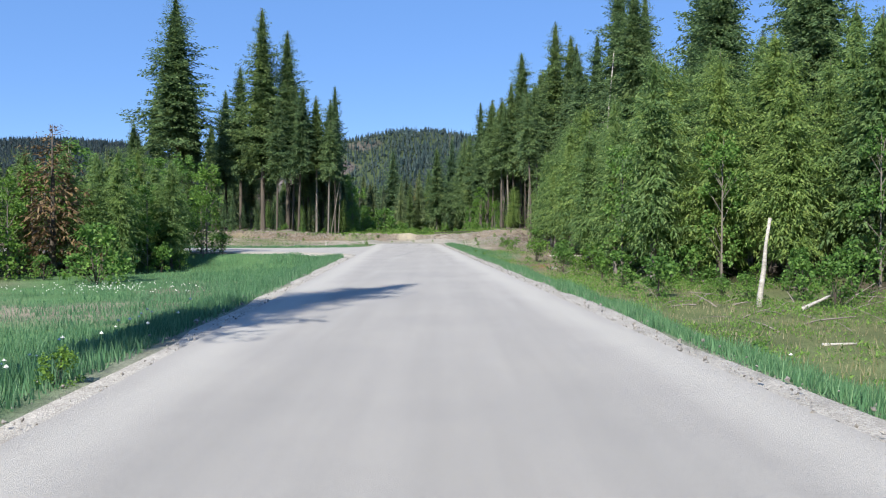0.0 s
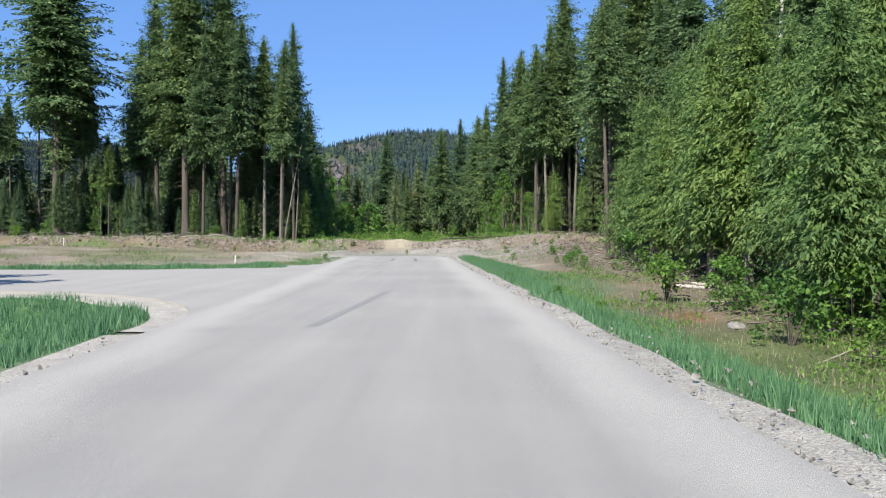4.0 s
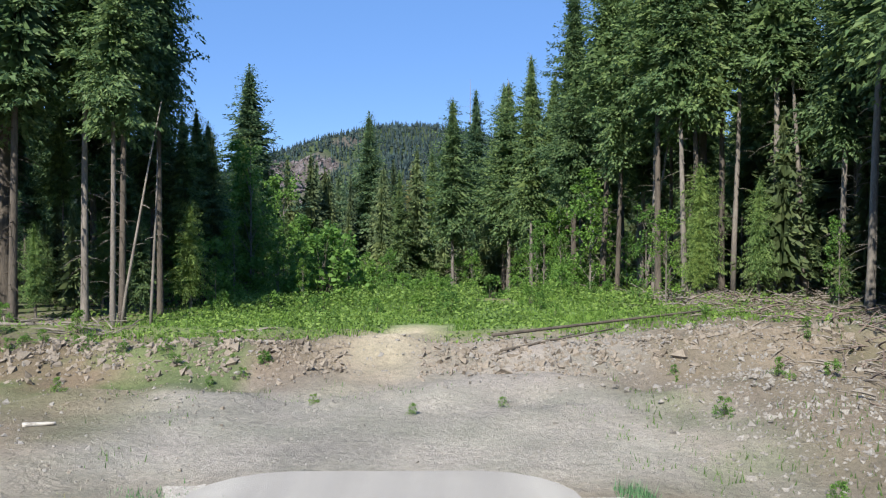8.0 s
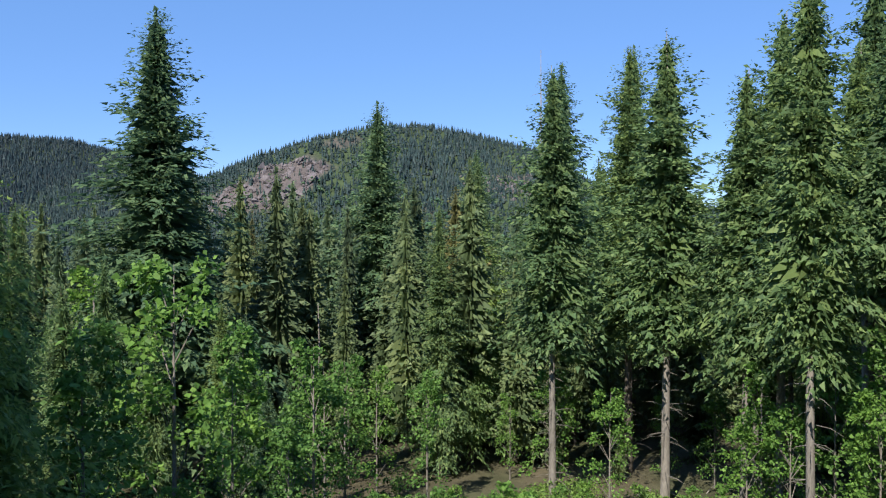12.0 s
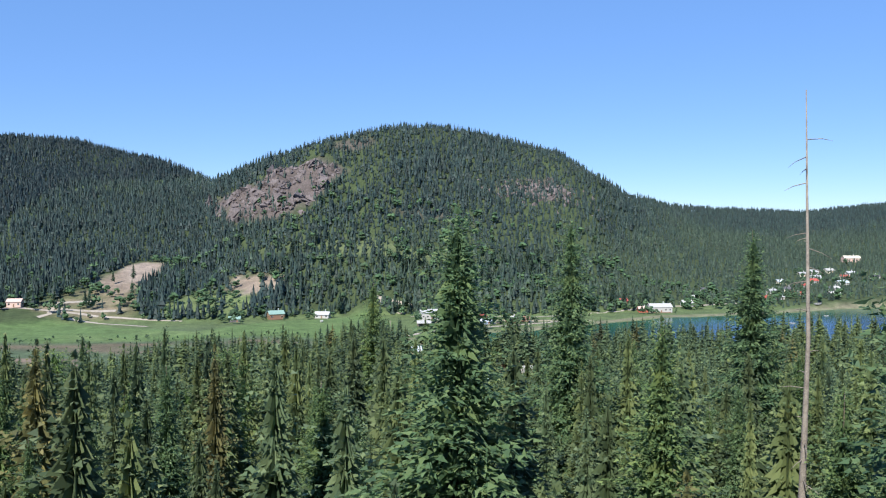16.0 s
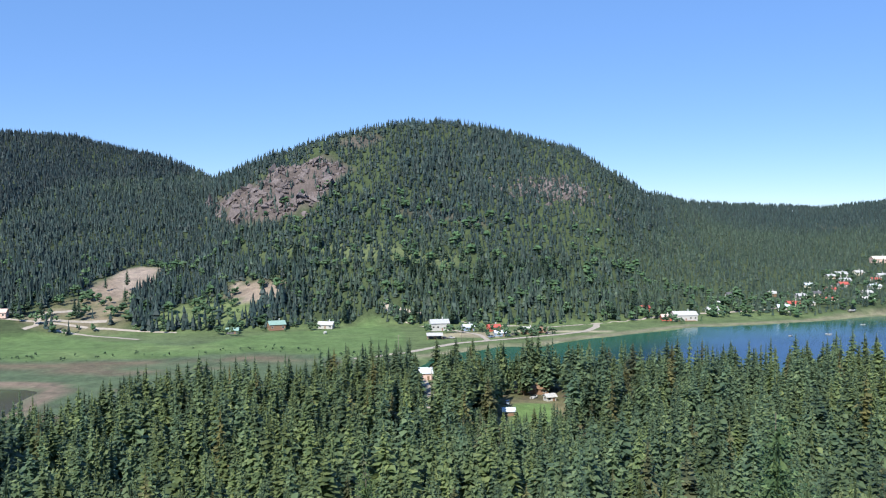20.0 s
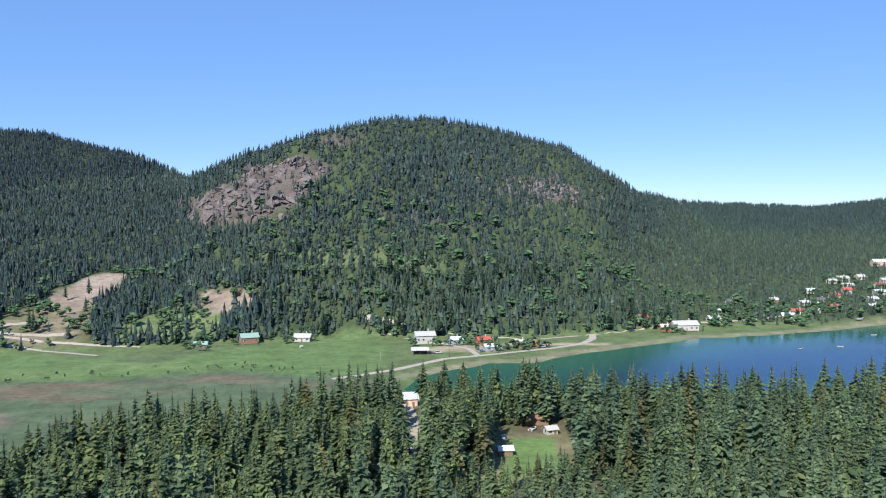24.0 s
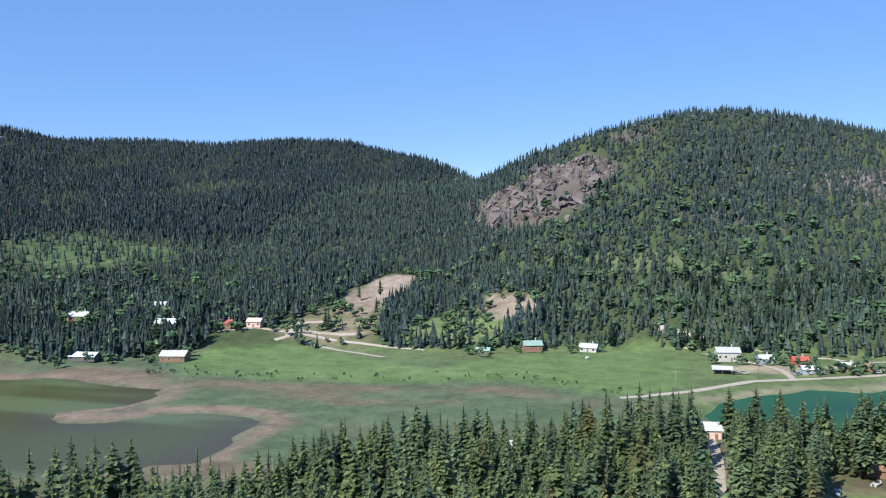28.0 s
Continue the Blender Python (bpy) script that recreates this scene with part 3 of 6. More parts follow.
def build_water(name, outline, label, shallow, deep, reach, mat="water", weed=0.0):
    xs = np.arange(min(p[0] for p in outline) - 8, max(p[0] for p in outline) + 8, 6.0)
    ys = np.arange(min(p[1] for p in outline) - 8, max(p[1] for p in outline) + 8, 6.0)
    X, Y = np.meshgrid(xs, ys)
    d = inside(X, Y, outline)
    k = sstep(0, reach, d + 8 * fbm(X, Y, 45, 71))[..., None]
    C = np.array(shallow) * (1 - k) + np.array(deep) * k
    w = (weed * sstep(0.05, 0.35, fbm(X * 0.4, Y * 1.6, 40, 72)))[..., None]
    C = C * (1 - w) + np.array((0.090, 0.120, 0.058)) * w
    V = np.stack([X, Y, np.full(X.shape, -46.0)], -1).reshape(-1, 3)
    nx, ny = len(xs), len(ys)
    i = (np.arange(ny - 1)[:, None] * nx + np.arange(nx - 1)[None]).ravel()
    F = np.concatenate([np.stack([i, i + 1, i + nx + 1], -1), np.stack([i, i + nx + 1, i + nx], -1)])
    F = F[(d.ravel()[F] > -9).all(1)]
    ob = new(name, mesh_np(name, V, F, mat, C.reshape(-1, 3)))
    tagged(ob, label, "water", kind="structure")


build_water("water_lake", LAKE, "deep blue lake with green shallows along the shore", (0.022, 0.090, 0.062), (0.004, 0.024, 0.066), 85)
build_water("water_pond", POND, "shallow brownish green pond in the marsh", (0.052, 0.048, 0.028), (0.055, 0.062, 0.020), 26, "pond", 0.85)


def arc(cx, cy, r, a0, a1, n=10):
    return [(cx + r * math.cos(radians(a0 + (a1 - a0) * i / n)), cy + r * math.sin(radians(a0 + (a1 - a0) * i / n))) for i in range(n + 1)]


def build_road():
    W = 3.85
    rx = lambda y, s: float(road_x(y)) + s * W
    left = [(rx(y, -1), y) for y in range(-60, 56, 4)]
    c1 = arc(rx(56, -1) - 9.0, 57.5, 9.0, 0, 88)
    c2 = arc(rx(92, -1) - 9.5, 91.0, 9.5, -90, 0)
    out = [(x, y) for x, y in left] + c1 + [(-75, 66.8), (-75, 81.2)] + c2
    out += [(rx(y, -1), y) for y in range(94, 104, 3)] + arc(rx(104, -1) + 2, 104, 2.0, 180, 95, 5) + arc(rx(104, 1) - 2, 104, 2.0, 85, 0, 5)
    out += [(rx(y, 1), y) for y in range(102, -61, -4)]
    road = outline_sheet("road", out, 0.03, "road", thick=0.12)
    tagged(road, "dusty pale grey chip-seal road with a side road", "road", kind="structure")
    # gravel shoulders
    rng = np.random.default_rng(4)

    def strip(pts_in, pts_out, name):
        n, V = len(pts_in), []
        for k in (0.0, 0.2, 0.45, 0.75, 1.0):
            for p, q in zip(pts_in, pts_out):
                x, y = p[0] + (q[0] - p[0]) * k, p[1] + (q[1] - p[1]) * k
                g = ground_at(x, y)
                V.append((x, y, 0.012 if k == 0 else max(g + 0.03, -0.02 - 0.1 * k) if k < 0.4 else g + (0.035 if k < 1 else -0.10)))
        F = []
        for i in range(n - 1):
            for r in range(4):
                a, c = r * n, r * n + n
                F += [(a + i, a + i + 1, c + i), (c + i, a + i + 1, c + i + 1)]
        ob = new(name, mesh_np(name, V, F, "gravel", smooth=True))
        tagged(ob, "strip of loose grey roadside gravel", "gravel", kind="structure")
    ys = np.arange(-58, 105, 0.8)
    strip([(rx(y, 1) - 0.3, y) for y in ys], [(rx(y, 1) + 1.1 + 0.3 * float(vnoise(y, 3, 2.5, 8)), y) for y in ys], "gravel_shoulder")
    ys = np.arange(-58, 57, 0.8)
    strip([(rx(y, -1) + 0.3, y) for y in ys], [(rx(y, -1) - 0.95 - 0.3 * float(vnoise(y, 9, 2.5, 9)), y) for y in ys], "gravel_shoulder")
    a, b = arc(rx(56, -1) - 9.0, 57.5, 9.35, -4, 92, 24), arc(rx(56, -1) - 9.0, 57.5, 7.9, -4, 92, 24)
    strip(a, b, "gravel_shoulder")
    ys = np.arange(89.6, 105.5, 0.6)
    strip([(rx(y, -1) + 0.3, y) for y in ys], [(rx(y, -1) - 1.1 - 0.7 * float(vnoise(y, 5, 2.5, 9)), y) for y in ys], "gravel_shoulder")
    a, b = arc(rx(92, -1) - 9.5, 91.0, 9.8, -94, 2, 24), arc(rx(92, -1) - 9.5, 91.0, 8.0, -94, 2, 24)
    strip(a, b, "gravel_shoulder")
    # tyre marks
    for pts, w in (([(-3.2, 57.0), (-2.9, 60.5), (-2.6, 64.5), (-2.45, 66.5)], 0.22), ([(-4.15, 94.6), (-4.22, 96.5), (-4.2, 98.5), (-4.3, 99.8), (-4.45, 100.5)], 0.16),
                   ([(-2.65, 95.0), (-2.68, 97.0), (-2.72, 98.6), (-2.82, 99.8), (-3.0, 100.5)], 0.20)):
        n = len(pts)
        V = [(x - w / 2, y, 0.0335) for x, y in pts] + [(x + w / 2, y, 0.0335) for x, y in pts]
        F = [f for i in range(n - 1) for f in ((i, n + i, i + 1), (n + i, n + i + 1, i + 1))]
        tagged(new("tyre_mark", mesh_np("tyre_mark", V, F, "skid" if pts[0][1] > 80 else "skidfaint")), "dark rubber skid mark on the road", "skid mark", "skid marks", "structure")


build_road()


# ---- trees ----
def sprays(P, D, S, width, droop, rng, kite=False):
    """Pointed flat sprays: base points P, directions D, lengths S. One triangle each, or two for a kite."""
    n = len(P)
    D = D / (np.linalg.norm(D, axis=1)[:, None] + 1e-9)
    side = np.cross(D, rng.normal(0, 0.8, (n, 3)) + [0, 0, 1.0])
    side /= np.linalg.norm(side, axis=1)[:, None] + 1e-9
    w = (S * width * rng.uniform(0.7, 1.3, n))[:, None]
    tip = P + D * S[:, None] - np.array([0, 0, 1.0]) * (S * droop)[:, None]
    if not kite:
        k = rng.uniform(-0.2, 0.3, n)[:, None]
        V = np.stack([P + side * w + D * S[:, None] * k, P - side * w, tip], 1).reshape(-1, 3)
        return V, np.arange(3 * n).reshape(-1, 3)
    mid = P + D * (S * rng.uniform(0.4, 0.6, n))[:, None]
    V = np.stack([P, mid + side * w, tip, mid - side * w], 1).reshape(-1, 3)
    i = np.arange(n) * 4
    return V, np.concatenate([np.stack([i, i + 1, i + 2], -1), np.stack([i, i + 2, i + 3], -1)])


def conifer_crown(rng, H, base, R, gap, count, size, step, droop=0.25, rise=0.35, fall=0.35, width=0.28, power=0.85, thin=0.0, wild=0.28, core=0.44):
    """Whorls of boughs, each with sprays along both sides."""
    P, D, S = [], [], []
    z, ph = base, rng.uniform(0, 6.28)
    while z < H - 0.25:
        f = (z - base) / (H - base)
        reach = R * (1 - f) ** power * min(1.0, 0.45 + 3.0 * f) + 0.12
        for _ in range(max(3, int(count * (0.85 + 0.15 * (1 - f))))):
            if rng.random() < thin * (1 - f):
                continue
            a = rng.uniform(0, 2 * math.pi)
            lobe = 1 + 0.26 * math.sin(2 * a + 0.9 * z + ph) + 0.16 * math.sin(3 * a - 1.7 * z + 2 * ph)
            L = reach * rng.uniform(0.6, 1.2) * lobe
            el = rise * f - fall * (1 - f) * rng.uniform(0.5, 1.4) + rng.normal(0, 0.20)
            out = np.array([math.cos(a), math.sin(a), 0])
            per = np.array([-out[1], out[0], 0])
            z0 = z + rng.uniform(-0.65, 0.65) * gap * (1 - 0.6 * f)
            k = max(2, int(L / step))
            lift = rng.uniform(-0.12, 0.22)
            for j in range(k):
                u = 0.15 + 0.85 * (j + rng.uniform(0.1, 1.0)) / k
                p = out * L * u + [0, 0, z0 + math.tan(el) * L * u - droop * L * u * u * 0.5 + lift * L * u ** 3]
                for sg in ((-1, 1) if j < k - 1 else (-1, 0, 1)):
                    turn = sg * rng.uniform(0.1, 1.25)
                    P.append(p + per * (sg * rng.uniform(0.0, 0.22) * L * (1 - 0.6 * u)) + rng.normal(0, 0.28 * size, 3))
                    D.append(out * math.cos(turn) + per * math.sin(turn) + [0, 0, math.tan(el) - droop * u * rng.uniform(0.2, 1.6) + rng.normal(0, wild)])
                    S.append(size * (1.15 - 0.4 * u) * (1 - 0.45 * f * f) * rng.uniform(0.55, 1.4) * min(1.0, 0.55 + L / (R + 0.01)))
        z += gap * rng.uniform(0.75, 1.25) * (1 - 0.5 * f)
    for _ in range(8):
        P.append(np.array([0, 0, H - rng.uniform(0.1, 0.8)]))
        a = rng.uniform(0, 2 * math.pi)
        D.append(np.array([0.25 * math.cos(a), 0.25 * math.sin(a), 1.0]))
        S.append(size * 0.9)
    vf = sprays(np.array(P), np.array(D), np.array(S), width, droop * 0.4, rng)
    if not core:
        return vf
    V, F = [], []
    z = base + 0.4
    while z < H - 0.8:
        f = (z - base) / (H - base)
        reach = core * (R * (1 - f) ** power * min(1.0, 0.45 + 3.0 * f) + 0.1)
        n0, s = len(V), 30
        V.append((0, 0, min(H - 0.2, z + 0.9 * gap + 0.5 * reach)))
        a0 = rng.uniform(0, 6.28)
        for j in range(s):
            q, a = reach * ((1.3, 0.5)[j % 2]) * rng.uniform(0.7, 1.3), a0 + 6.283 * (j + rng.uniform(-0.3, 0.3)) / s
            V.append((q * math.cos(a), q * math.sin(a), z + rng.uniform(-0.4, 0.3) * gap - (0.15 + 0.3 * droop) * q))
        F += [(n0, n0 + 1 + j, n0 + 1 + (j + 1) % s) for j in range(s)]
        z += 0.8 * gap if H > 9 else 1.2 * gap
    return join(vf, (np.array(V), np.array(F)))


def bare_twigs(rng, H, base, n, reach, r0):
    """Dead limbs on the clear part of a trunk."""
    out = []
    for _ in range(n):
        z, a, L = rng.uniform(0.05 * H, base), rng.uniform(0, 6.28), reach * rng.uniform(0.4, 1.2)
        d = np.array([math.cos(a), math.sin(a), rng.uniform(-0.5, 0.15)])
        p = np.array([0, 0, z])
        out.append(tube([p, p + d * L * 0.6, p + d * L - [0, 0, 0.15 * L]], [r0, r0 * 0.6, r0 * 0.2], 3, cap=False))
    return out


def trunk_of(rng, H, r, bend=0.02):
    h = np.array([0, 0.02, 0.08, 0.3, 0.55, 0.8, 1.0])
    rad = r * np.array([1.5, 1.15, 1.0, 0.82, 0.6, 0.33, 0.06])
    off = np.cumsum(rng.normal(0, bend * H / 7, (7, 2)), axis=0) * h[:, None]
    pts = np.column_stack([off, h * H])
    pts[0, 2] = -0.5
    return tube(pts, rad, 9, int(rng.integers(1e6)), 0.06)


def leafy_crown(rng, H, base, R, n, size, clumps=22):
    """Loose clumps of leaves along limbs."""
    C = []
    for _ in range(clumps):
        f = rng.uniform(0, 1) ** 0.8
        a, q = rng.uniform(0, 6.28), R * math.sqrt(rng.uniform(0.05, 1)) * (1 - 0.65 * f) ** 0.8
        C.append((q * math.cos(a), q * math.sin(a), base + f * (H - base), R * rng.uniform(0.22, 0.42) * (1 - 0.4 * f)))
    C = np.array(C)
    k = rng.integers(0, clumps, n)
    v = rng.normal(0, 1, (n, 3))
    v /= np.linalg.norm(v, axis=1)[:, None]
    P = C[k, :3] + v * (C[k, 3] * rng.uniform(0.35, 1.05, n))[:, None] * [1, 1, 0.8]
    P[:, 2] = np.maximum(P[:, 2], 0.05)
    D = v * 0.5 + rng.normal(0, 0.6, (n, 3)) + [0, 0, 0.15]
    return sprays(P, D, size * rng.uniform(0.6, 1.4, n), 0.42, 0.15, rng, True), C


KINDS = {}


def make_tree(kind, v):
    """The first of a kind, with its trunk and crown as parts, one size for all its copies."""
    rng = np.random.default_rng(abs(hash((len(kind), v))) % 1000 + 17 * v + len(kind) * 101)
    if kind == "tall":
        name, H, label = "fir_tree", 30.0, "tall dark green fir with a bare lower trunk"
        base = H * (0.30, 0.36, 0.42)[v % 3]
        crown = conifer_crown(rng, H, base, 4.2, 0.44, 12, 0.34, 0.115, 0.3, 0.5, 0.35, 0.31, 0.80, 0.18, core=0.38)
        trunk, twigs, leaf, bark = trunk_of(rng, H, 0.28, 0.006), bare_twigs(rng, H, base, 22, 1.6, 0.03), "fir", "bark"
    elif kind == "pole":
        name, H, label = "fir_tree", 22.0, "slender forest fir with a long bare trunk and a high crown"
        base = H * (0.42, 0.50, 0.56, 0.36)[v % 4]
        crown = conifer_crown(rng, H, base, 2.9, 0.38, 10, 0.31, 0.115, 0.3, 0.45, 0.35, 0.31, 0.80, 0.10)
        trunk, twigs, leaf, bark = trunk_of(rng, H, 0.17, 0.010), bare_twigs(rng, H, base, 34, 1.1, 0.02), "fir", ("bark", "barkpale")[v % 2]
    elif kind == "spruce":
        name, H, label = "spruce_tree", 25.0, "narrow spruce with drooping boughs and a pointed top"
        base = H * (0.14, 0.2, 0.1)[v % 3]
        crown = conifer_crown(rng, H, base, 3.7, 0.54, 13, 0.34, 0.105, 0.4, 0.55, 0.45, 0.31, 0.82, 0.04)
        trunk, twigs, leaf, bark = trunk_of(rng, H, 0.20, 0.005), bare_twigs(rng, H, base, 12, 1.2, 0.025), "spruce", "bark"
    elif kind == "cedar":
        name, H, label = "cedar_tree", 14.0, "bushy yellow-green cedar with drooping lacy boughs"
        crown = conifer_crown(rng, H, 2.0, 3.2, 0.36, 11, 0.29, 0.115, 0.75, 0.6, 0.10, 0.22, 0.62, 0.10, 0.40, 0.36)
        trunk, twigs, leaf, bark = trunk_of(rng, H, 0.2, 0.008), bare_twigs(rng, H, 3.0, 14, 1.4, 0.02), "cedar", "bark"
    elif kind == "lacy":
        name, H, label = "cedar_tree", 13.0, "bushy yellow-green cedar with fine drooping sprays"
        crown = conifer_crown(rng, H, 2.2, 2.8, 0.34, 11, 0.26, 0.110, 0.8, 0.6, 0.10, 0.22, 0.62, 0.10, 0.40, 0.36)
        trunk, twigs, leaf, bark = trunk_of(rng, H, 0.18, 0.01), bare_twigs(rng, H, 3.5, 18, 1.4, 0.018), "cedar", "barkpale"
    elif kind == "dead":
        name, H, label = "cedar_tree", 11.0, "dying cedar with rusty brown foliage"
        crown = conifer_crown(rng, H, 0.8, 2.8, 0.45, 8, 0.4, 0.24, 0.8, 0.4, 0.3, 0.2, 0.65, 0.25, core=0.0)
        trunk, twigs, leaf, bark = trunk_of(rng, H, 0.18, 0.02), bare_twigs(rng, H, 6.0, 20, 1.6, 0.02), "dead", "bark"
    elif kind == "birch":
        name, H, label = "birch_tree", 10.0, "young leafy birch with a thin pale trunk"
        crown, C = leafy_crown(rng, H, 1.6, 2.2, 2000, 0.20, 38)
        twigs = [tube([(0, 0, max(0.8, c[2] - 1.6)), (c[0] * 0.6, c[1] * 0.6, c[2] - 0.5), tuple(c[:3])], [0.03, 0.02, 0.006], 4, cap=False) for c in C[:14]]
        trunk, leaf, bark = trunk_of(rng, H, 0.08, 0.02), "leaf", "barkpale"
    else:
        name, H, label = "shrub", 2.2, "leafy green shrub of many thin stems"
        crown, C = leafy_crown(rng, H, 0.2, 1.3, 760, 0.145, 20)
        twigs = [tube([(0, 0, -0.1), (c[0] * 0.5, c[1] * 0.5, c[2] * 0.6), tuple(c[:3])], [0.02, 0.012, 0.004], 3, cap=False) for c in C[:10]]
        trunk, leaf, bark = tube([(0, 0, -0.2), (0.02, 0, 0.6), (0.0, 0.05, 1.2)], [0.03, 0.022, 0.01], 5), "leaf", "bark"
    root = tagged(new(name), label, "shrub" if name == "shrub" else "tree", name.replace("_", " ") + "s")
    part("trunk", join(trunk, *twigs), bark, root, smooth=True)
    part("crown", crown, leaf, root)
    return root, H


def plant(kind, x, y, h, v=None, lean=0.0, broad=1.0):
    rng = np.random.default_rng(int(abs(x) * 131 + abs(y) * 977) % 99991)
    many = {"tall": 3, "pole": 4, "spruce": 3, "cedar": 4, "dead": 1, "birch": 3, "lacy": 2}.get(kind, 3)
    v = int(rng.integers(many)) if v is None else v % many
    fresh = (kind, v) not in KINDS
    if fresh:
        KINDS[kind, v] = make_tree(kind, v)
    root, H = KINDS[kind, v]
    k, wide = h / H, rng.uniform(0.9, 1.15) * broad
    m = pose(x, y, ground_at(x, y) - 0.05, lean * rng.uniform(-1, 1), lean * rng.uniform(-1, 1), rng.uniform(0, 360)) @ Matrix.Diagonal((k * wide, k * wide, k, 1))
    if fresh:
        root.matrix_basis = m
        return root
    t = copy_thing(root, Matrix())
    t.matrix_basis = m
    return t


# by the left of the clearing
for _x, _y, _h in [(-27.3, 127, 34), (-31.6, 131, 26), (-23.8, 128.5, 31), (-21.4, 133, 19), (-19.6, 137, 16), (-23, 141, 17), (-29, 138, 28), (-36, 139, 24)]:
    plant("tall", _x, _y, _h)
plant("tall", -40, 126, 35.5, 1, broad=1.3)
plant("tall", 6.6, 147.5, 24, 0, broad=0.95)
plant("tall", -16.6, 129, 23, 2, broad=0.7)
# the tall firs behind the cedars
for _x, _y, _h in [(13, 139, 30), (14.4, 108, 28), (17, 112, 27), (20, 96, 31), (24, 100, 29), (19, 84, 28), (26, 82, 31), (23, 70, 29), (31, 74, 30), (28, 63, 28), (35, 60, 30), (30, 90, 28), (36, 84, 27), (22, 120, 28)]:
    plant("tall", _x, _y, _h)
for _x, _y, _h in [(13.6, 54, 15), (17.5, 53, 14.5), (21.5, 54.5, 16), (12.9, 62.5, 12), (11.9, 68.5, 11.5), (16, 61, 16), (19.5, 47, 13), (24, 46, 15), (26, 53, 17), (14, 77.5, 12.5), (14.5, 71, 14.5),
                   (12.8, 84, 13.5), (12.0, 89.5, 9.5), (12.2, 93.5, 11), (13.6, 90, 13.5), (20, 63, 17), (18, 75, 15), (14, 82, 15), (29, 44, 15), (25, 38, 13), (31, 36, 15), (15.2, 57.5, 12), (18.8, 57, 15), (22.5, 60, 16), (14.6, 74, 12), (16.5, 67, 15), (13.6, 86.5, 12), (13.5, 92, 13), (11.8, 95, 11), (19.5, 68, 16), (27, 47, 15), (23, 50, 13)]:
    plant("lacy" if _x - 0.05 * (90 - _y) < 13.8 and _y > 50 else "cedar", _x, _y, _h)
for _x, _y, _h in [(12.4, 58, 9), (14.2, 66, 10), (13.4, 73, 8), (14.7, 80, 9), (16.5, 49.5, 9), (22, 42, 8)]:
    plant("birch", _x, _y, _h)
# the thicket left of the road, and the trees that shade it
for _x, _y, _h in [(-29, 52, 8), (-22.5, 58, 7.5), (-20, 62.5, 7.2), (-27, 60, 8.5), (-24, 66, 8.5), (-32, 57, 9)]:
    plant("cedar", _x, _y, _h)
for _x, _y, _h in [(-12.9, 1.0, 29), (-15.9, 0.5, 24)]:
    plant("tall", _x, _y, _h, broad=0.78)
plant("dead", -25.2, 54, 9.8, broad=1.3)
plant("dead", -28.5, 48.5, 7.5)
for _x, _y, _h in [(-22, 64, 7), (-19.2, 66.5, 5.5), (-26, 63, 8), (-23, 55, 6), (-30.5, 51, 7.5), (-27.5, 58, 7.5), (-20.8, 60.5, 6.2), (-24.6, 61.5, 7.4), (-33.5, 58, 9), (-35, 52, 8), (-22.2, 67.5, 7.6), (-28.5, 64, 8.6)]:
    plant("birch" if int(_h * 2) % 2 else "cedar", _x, _y, _h, broad=1.5)
for _x, _y, _h in [(-18.5, 65.5, 7), (-21.5, 69, 8), (-23.5, 62, 7.5), (-33, 50, 8), (-26, 50, 6), (-29.5, 56, 7), (-20.5, 58, 6), (-25, 70, 8)]:
    plant("birch", _x, _y, _h)
for _x, _y, _h in [(-19.5, 60, 8), (-21.5, 55.5, 8.5), (-24, 58.5, 8.2), (-27, 55, 7), (-30, 60, 8.4), (-18.2, 63.5, 5), (-33, 53, 8.2), (-31, 48, 7)]:
    plant(("cedar", "birch")[int(_h) % 2], _x, _y, _h)
for _x, _y, _h in [(11.3, 98.5, 7), (13.0, 103, 8), (14.6, 110, 7)]:
    plant("lacy", _x, _y, _h)
for _x, _y, _h in [(-8.5, 140, 3.0), (-7.3, 141.6, 2.4), (-9.6, 138.4, 3.2), (-10.8, 141, 2.8), (-5.5, 146, 1.8), (-3.4, 152, 2.2), (1.5, 158, 2.6), (-6.8, 160, 2.4), (-4.6, 164, 2.8), (4.4, 139, 2.0), (5.2, 142.5, 2.4)]:
    plant("shrub", _x, _y, _h)
# bare-stemmed firs at the far edge of the clearing
for _x, _y, _h in [(9.5, 152, 24), (5.1, 160.3, 22), (7.4, 141.6, 23), (9.5, 136, 22), (11.5, 135, 24), (13.5, 137, 23), (16, 135, 25), (18.5, 138, 24), (20.6, 135, 26), (10.6, 134.5, 20), (12.7, 111, 22),
                   (14, 115, 23), (12, 105, 20), (15.5, 121, 24), (17, 127, 24), (10.5, 99, 18), (-21.5, 124.5, 22), (-17, 124, 17), (-24.5, 123.5, 20), (-19, 126, 21)]:
    plant("pole", _x, _y, _h, lean=2.0)
